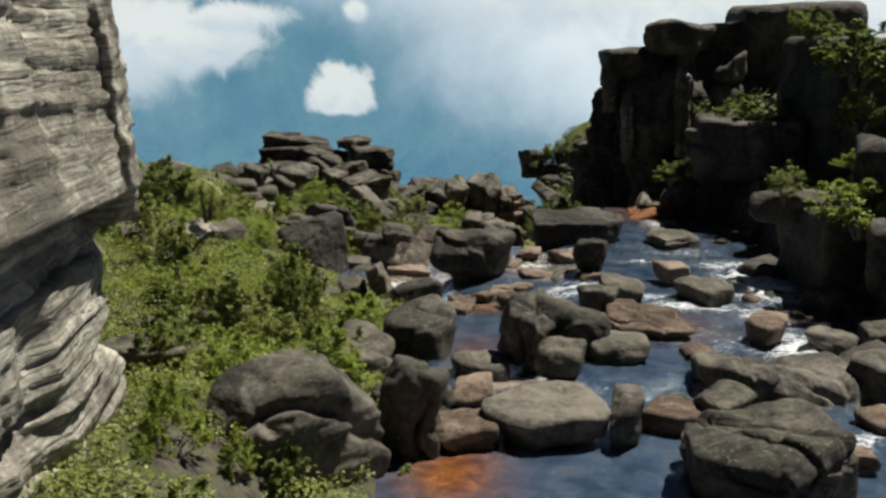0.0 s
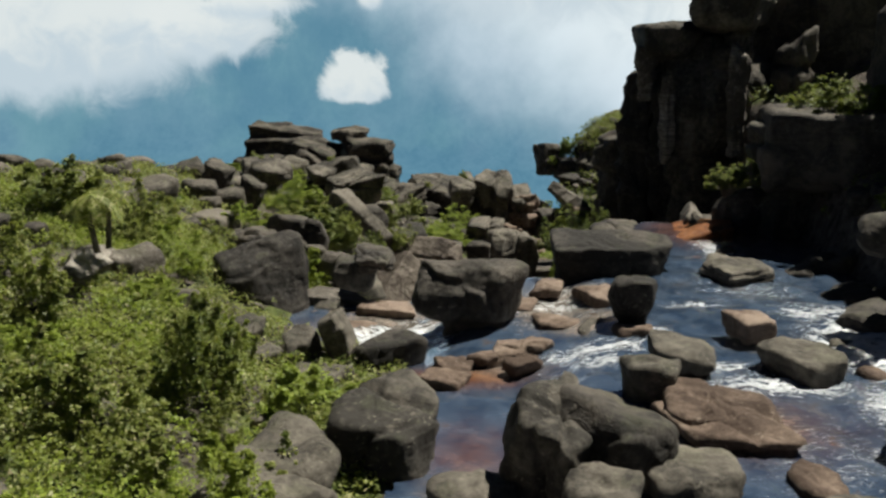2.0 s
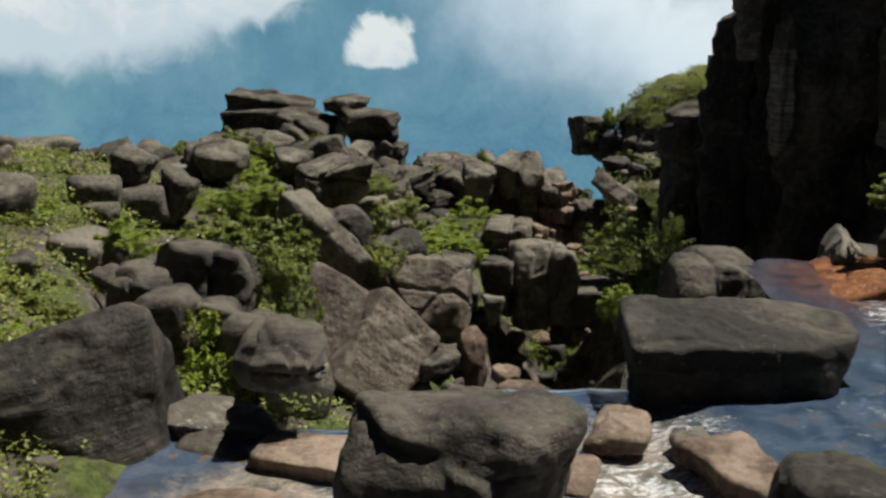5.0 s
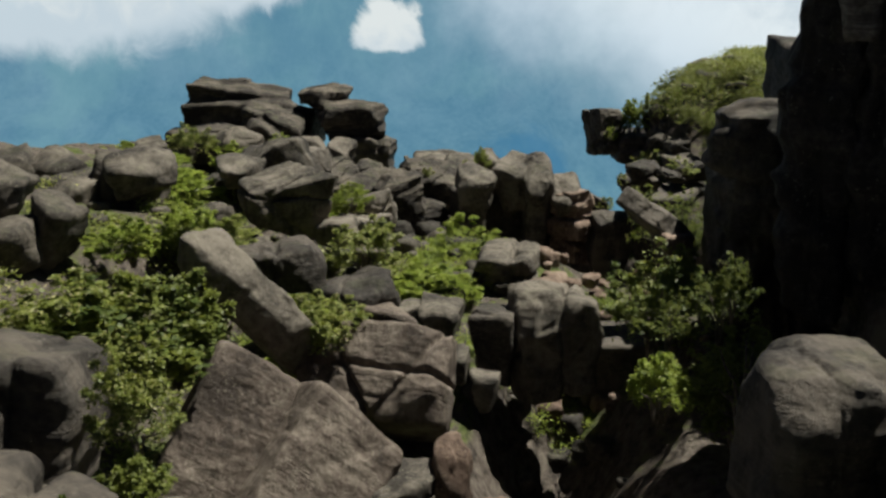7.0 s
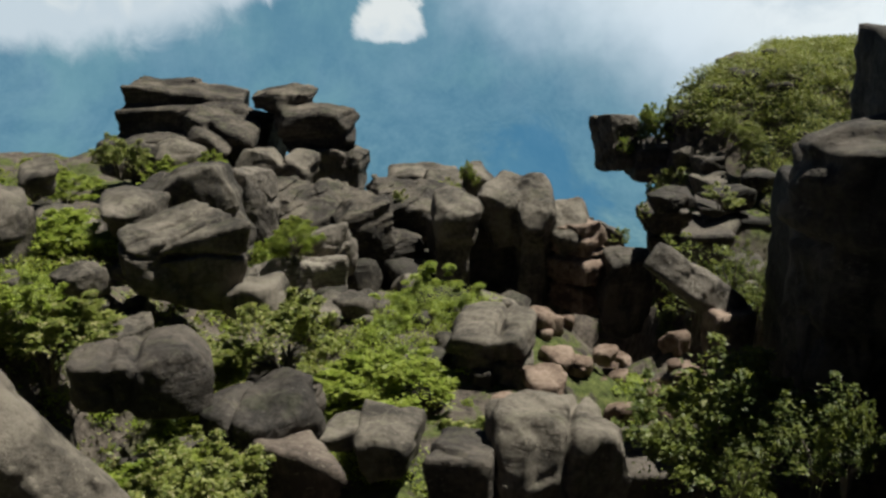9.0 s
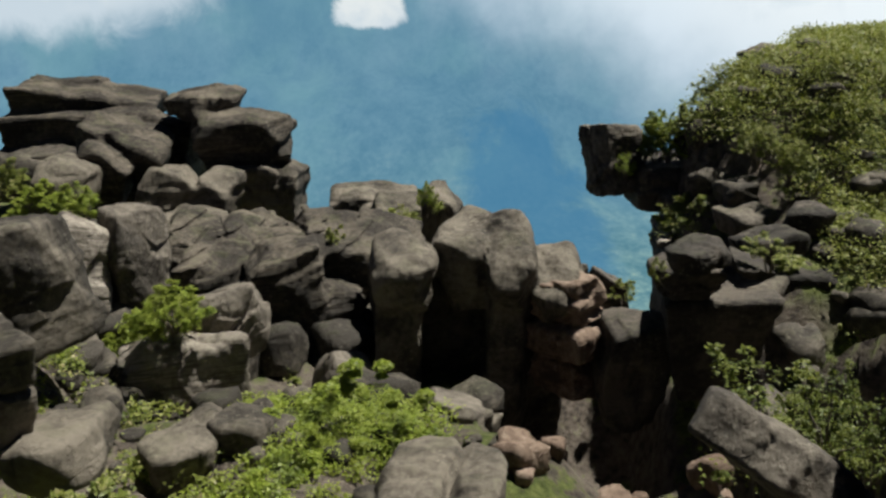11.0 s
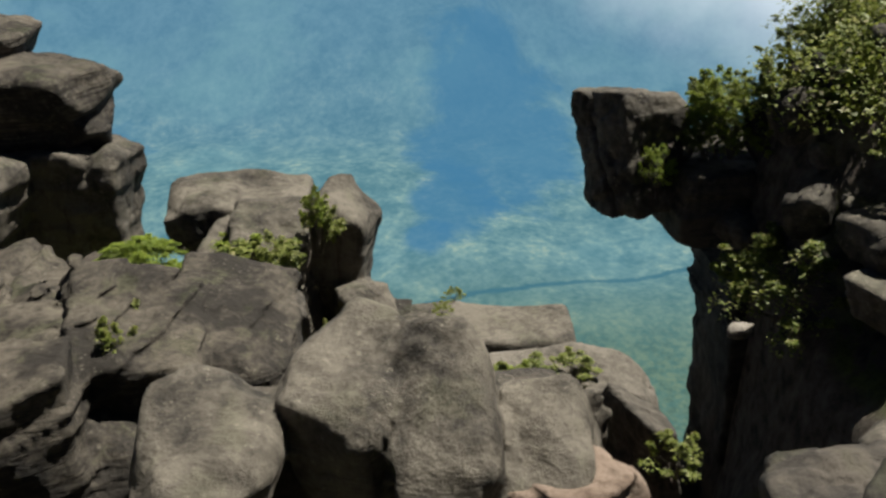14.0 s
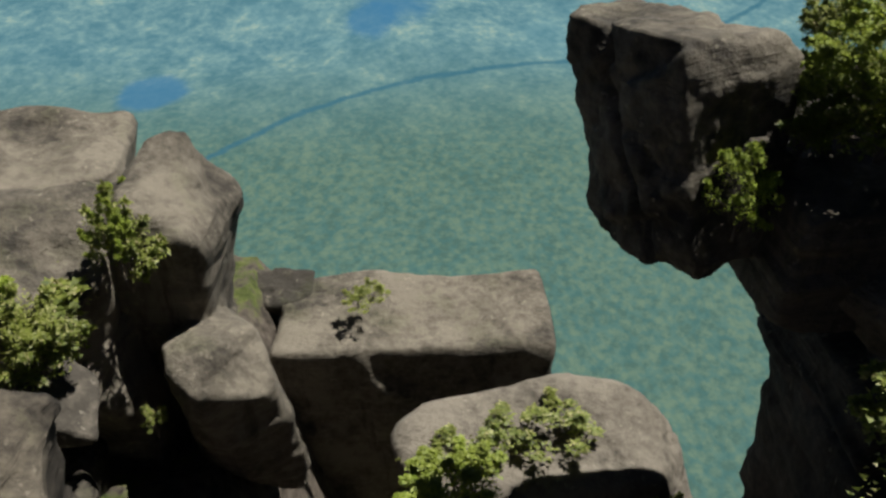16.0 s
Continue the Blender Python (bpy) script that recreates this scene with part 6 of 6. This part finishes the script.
plant(0, -15.0, 62.0, 1.9, 2.6, 1.3)
plant(0, -12.6, 68.0, -0.8, 2.8, 2.0)
plant(5, -13.5, 78.0, -1.4, 3.1, 1.9)
plant(2, -21.4, 76.0, 0.0, 3.0, 1.8)
plant(0, -3.4, 100.0, -5.7, 3.6, 2.7)
plant(0, -3.3, 88.0, -5.3, 3.0, 2.3)
plant(2, 11.9, 96.0, -7.3, 5.5, 4.2)
plant(0, -5.7, 74.0, -1.8, 2.0, 2.7)
plant(2, -3.4, 66.0, -0.3, 1.3, 1.7)
plant(5, -12.4, 92.0, -2.8, 2.3, 1.6)
plant(0, -10.8, 82.0, -2.9, 3.9, 2.4)
plant(0, -4.0, 93.0, -7.1, 3.1, 2.3)
plant(5, 10.2, 90.0, -8.4, 2.4, 2.5)
plant(0, -11.1, 98.0, -4.9, 3.5, 2.6)
plant(1, -5.4, 93.0, -8.5, 3.0, 3.3)
plant(0, -7.6, 86.0, -4.5, 1.8, 3.0)
plant(5, -0.4, 104.0, -9.3, 4.9, 1.9)
plant(5, -15.8, 110.0, -4.7, 3.7, 1.5)
plant(0, -17.5, 103.0, -5.3, 1.9, 2.1)
plant(1, -6.7, 118.0, -7.0, 2.6, 1.4)
plant(0, -24.9, 140.0, -7.4, 4.2, 2.8)
plant(5, -26.9, 130.0, -6.7, 4.6, 2.3)
plant(5, -20.7, 138.0, -8.2, 4.0, 2.1)
plant(5, -22.8, 126.0, -6.3, 4.3, 1.6)
plant(5, 15.3, 137.0, -3.7, 1.7, 1.7)
plant(0, 16.9, 136.0, -3.3, 2.0, 1.9)
plant(5, 18.4, 135.0, -3.2, 2.1, 2.1)
plant(0, 15.4, 137.0, -4.2, 1.8, 1.1)
plant(5, 14.6, 137.6, -4.9, 1.2, 1.4)
plant(5, 15.8, 137.2, -4.7, 1.7, 1.6)
plant(1, 17.0, 136.6, -4.8, 1.8, 1.5)
plant(0, 15.2, 138.5, -3.8, 1.0, 0.9)
plant(0, 16.5, 138.4, -3.9, 1.8, 1.1)
plant(5, 18.0, 138.0, -4.1, 1.8, 1.2)
plant(0, 15.1, 138.6, -3.7, 1.0, 0.8)
plant(4, 14.2, 138.5, -4.9, 0.8, 0.8)
plant(3, 18.6, 138.0, -0.9, 1.4, 1.1)
plant(0, 17.7, 138.0, -2.2, 2.2, 1.5)
plant(5, 19.7, 136.0, -2.6, 2.4, 1.9)
plant(0, 22.7, 138.0, -1.8, 3.0, 2.2)
plant(6, 20.2, 130.0, -4.1, 2.2, 2.1)
plant(6, 19.2, 132.0, -3.7, 2.2, 2.0)
plant(5, 17.4, 137.0, -4.7, 2.2, 2.0)
plant(0, 15.3, 138.0, -5.2, 2.0, 1.9)


def undergrowth(name, seed, x0, x1, y0, y1, per_m2, cover, radius, leaf, leaves, material, label, lowest=-99.0):
    """Low tangled growth over a stretch of ground, too dense to count."""
    rng = np.random.default_rng(seed)
    n = int((x1 - x0) * (y1 - y0) * per_m2)
    x, y = rng.uniform(x0, x1, n), rng.uniform(y0, y1, n)
    p = np.stack([x, y, np.zeros(n)], -1)
    keep = (fbm(p / 6.0, seed, 3) + cover > 0) & (river_mask(x, y) < 0.03) & (y < rim(x) - 1) & (land(x, y) > lowest)
    x, y = x[keep], y[keep]
    r = rng.uniform(*radius, len(x)) * (1 + 0.5 * vnoise(np.stack([x, y, 0 * x], -1) / 4.0, seed + 1))
    c = np.stack([x, y, land(x, y) + 0.25 * r], -1)
    V, F = leaf_cloud(rng, c, r, leaves, leaf)
    ob = new(name, mesh_of(name, V, F, material, False))
    return tagged(ob, label, "undergrowth", kind="stuff")


undergrowth("undergrowth", 51, -27, -1.0, 12, 64, 3.4, 0.6, (0.3, 0.8), 0.13, 52, LEAF_A, "tangled olive and green undergrowth covering the river bank")
undergrowth("undergrowth", 52, -27, -2.0, 16, 66, 1.3, 0.0, (0.35, 0.8), 0.12, 80, LEAF_B, "bright yellow-green bushes scattered through the undergrowth")
undergrowth("undergrowth", 53, -46, -3.0, 62, 148, 1.3, 0.2, (0.35, 0.9), 0.18, 44, LEAF_A, "olive scrub between the rocks of the ridge")
undergrowth("undergrowth", 54, -16, 11.0, 97, 121, 3.0, 0.15, (0.3, 0.7), 0.11, 75, LEAF_B, "bright low scrub on the lower terrace")
undergrowth("undergrowth", 55, 15.6, 32.0, 132, 147, 4.6, 1.0, (0.5, 1.15), 0.14, 110, LEAF_A, "dense green scrub covering the overhanging headland", -4.1)
undergrowth("undergrowth", 57, 20.5, 33.0, 120, 132, 3.6, 0.8, (0.5, 1.1), 0.14, 90, LEAF_A, "green scrub on the slope behind the overhang")
undergrowth("undergrowth", 56, 21.0, 40.0, 36, 100, 0.6, 0.1, (0.4, 1.0), 0.18, 56, LEAF_C, "dark scrub along the top of the shaded cliffs")


# ---- palm-like rosettes ----
def palm(x, y, z, tall):
    """A slender stem with a rosette of drooping, pinnate fronds."""
    root = new("palm")
    root.matrix_basis = pose(x, y, z, 0, 0, turn_rng.uniform(0, 360))
    bm = bmesh.new()
    limb(bm, (0, 0, -0.4), (0.1, 0.05, tall * 0.75), 0.13, 0.09, 8)
    part("trunk", bm, BARK, root)
    bm = bmesh.new()
    for i in range(14):
        s = i / 13
        c = Vector((0.1 + 1.25 * s, 0, 0.55 * s - 1.15 * s * s))
        for side in (-1, 1):
            w = 0.42 * math.sin(math.pi * (0.12 + 0.8 * s))
            a, b = bm.verts.new(c), bm.verts.new(c + Vector((0.1, 0, -0.02)))
            t = bm.verts.new(c + Vector((0.16, side * w, -0.22 * w - 0.08)))
            bm.faces.new((a, b, t))
    me = bpy.data.meshes.new("frond")
    bm.to_mesh(me)
    bm.free()
    me.materials.append(LEAF_A)
    for i in range(13):
        f = part("frond", me, None, root)
        f.matrix_basis = pose(0.1, 0.05, tall * 0.75, 0, turn_rng.uniform(-12, 48), i * 27.7 + turn_rng.uniform(-9, 9))
    return tagged(root, "grey-green palm with drooping fronds above the scrub", "palm", group="palms on the bank")


palm(-14.6, 42.0, 5.7, 3.4)
palm(-13.1, 52.0, 3.6, 2.6)
palm(-13.4, 54.0, 3.3, 2.7)


# ---- loose stones and lesser boulders, too many to count ----
def scatter(name, label, seed, count, x0, x1, y0, y1, low, high, skin, where=None, flat=0.7, sub=3):
    """Rubble joined into one mesh, sunk a little into the ground."""
    rng = random.Random(seed)
    pool = []
    for i in range(6):
        ob = rock(0, 0, 0, 1, rng.uniform(0.75, 1.1), flat * rng.uniform(0.8, 1.2), p=rng.uniform(3, 7), cuts=10, rough=0.05, strata=0.02, sub=sub, skin=skin, seed=seed * 10 + i)
        me = ob.data
        co = np.empty(len(me.vertices) * 3)
        me.vertices.foreach_get("co", co)
        pool.append(co.reshape(-1, 3))
        bpy.data.objects.remove(ob)
        bpy.data.meshes.remove(me)
    F0 = ball(sub)[1]
    Vs, Fs, base = [], [], 0
    while len(Vs) < count:
        x, y = rng.uniform(x0, x1), rng.uniform(y0, y1)
        if where and not where(x, y):
            continue
        s = low + (high - low) * rng.random() ** 2
        z = float(land(np.array([x]), np.array([y]))[0])
        m = np.array(pose(x, y, z + 0.12 * s, rng.uniform(-14, 14), rng.uniform(-14, 14), rng.uniform(0, 360)))
        co = pool[len(Vs) % 6] * s
        Vs.append(co @ m[:3, :3].T + m[:3, 3])
        Fs.append(F0 + base)
        base += len(co)
    ob = new(name, mesh_of(name, np.concatenate(Vs), np.concatenate(Fs), skin))
    tagged(ob, label, "rubble", kind="stuff")


def wet(x, y):
    return float(river_mask(np.array([x]), np.array([y]))[0])


RUB = "scattered grey sandstone rubble between the larger boulders"
scatter("rubble", "reddish stones lying in the shallow river", 61, 50, -2, 19, 26, 60, 0.4, 1.7, RED, lambda x, y: wet(x, y) > 0.4)
scatter("rubble", RUB, 62, 36, -7, 18, 34, 66, 0.5, 1.6, ROCK, lambda x, y: wet(x, y) > 0.2)
scatter("rubble", RUB, 63, 110, -9, 9, 72, 97, 0.7, 2.6, ROCK)
scatter("rubble", RUB, 64, 150, -14, 8, 96, 121, 0.4, 2.2, ROCK)
scatter("rubble", RUB, 65, 110, -46, -12, 70, 126, 1.0, 3.8, ROCK)
scatter("rubble", RUB, 66, 60, -26, 2, 118, 144, 1.2, 4.2, ROCK)
scatter("rubble", RUB, 67, 40, -22, -5, 30, 66, 0.6, 2.0, ROCK)
scatter("rubble", "reddish broken stones on the floor of the cleft", 68, 110, 6, 14, 96, 128, 0.5, 2.0, RED)
scatter("rubble", "shade-darkened stones at the foot of the shaded cliff", 69, 40, 15, 24, 34, 64, 1.2, 3.4, DARK_SHADED)
scatter("rubble", RUB, 70, 60, 16, 26, 116, 140, 0.8, 2.6, ROCK)
scatter("rubble", "small pinkish stones in the shallow rapids", 71, 150, -4, 9.5, 49, 61.5, 0.25, 0.8, RED, lambda x, y: wet(x, y) > 0.5, 0.6, 2)
scatter("rubble", "small grey stones at the water's edge", 72, 90, -1, 18, 29, 50, 0.25, 0.8, RED, lambda x, y: wet(x, y) > 0.3, 0.6, 2)
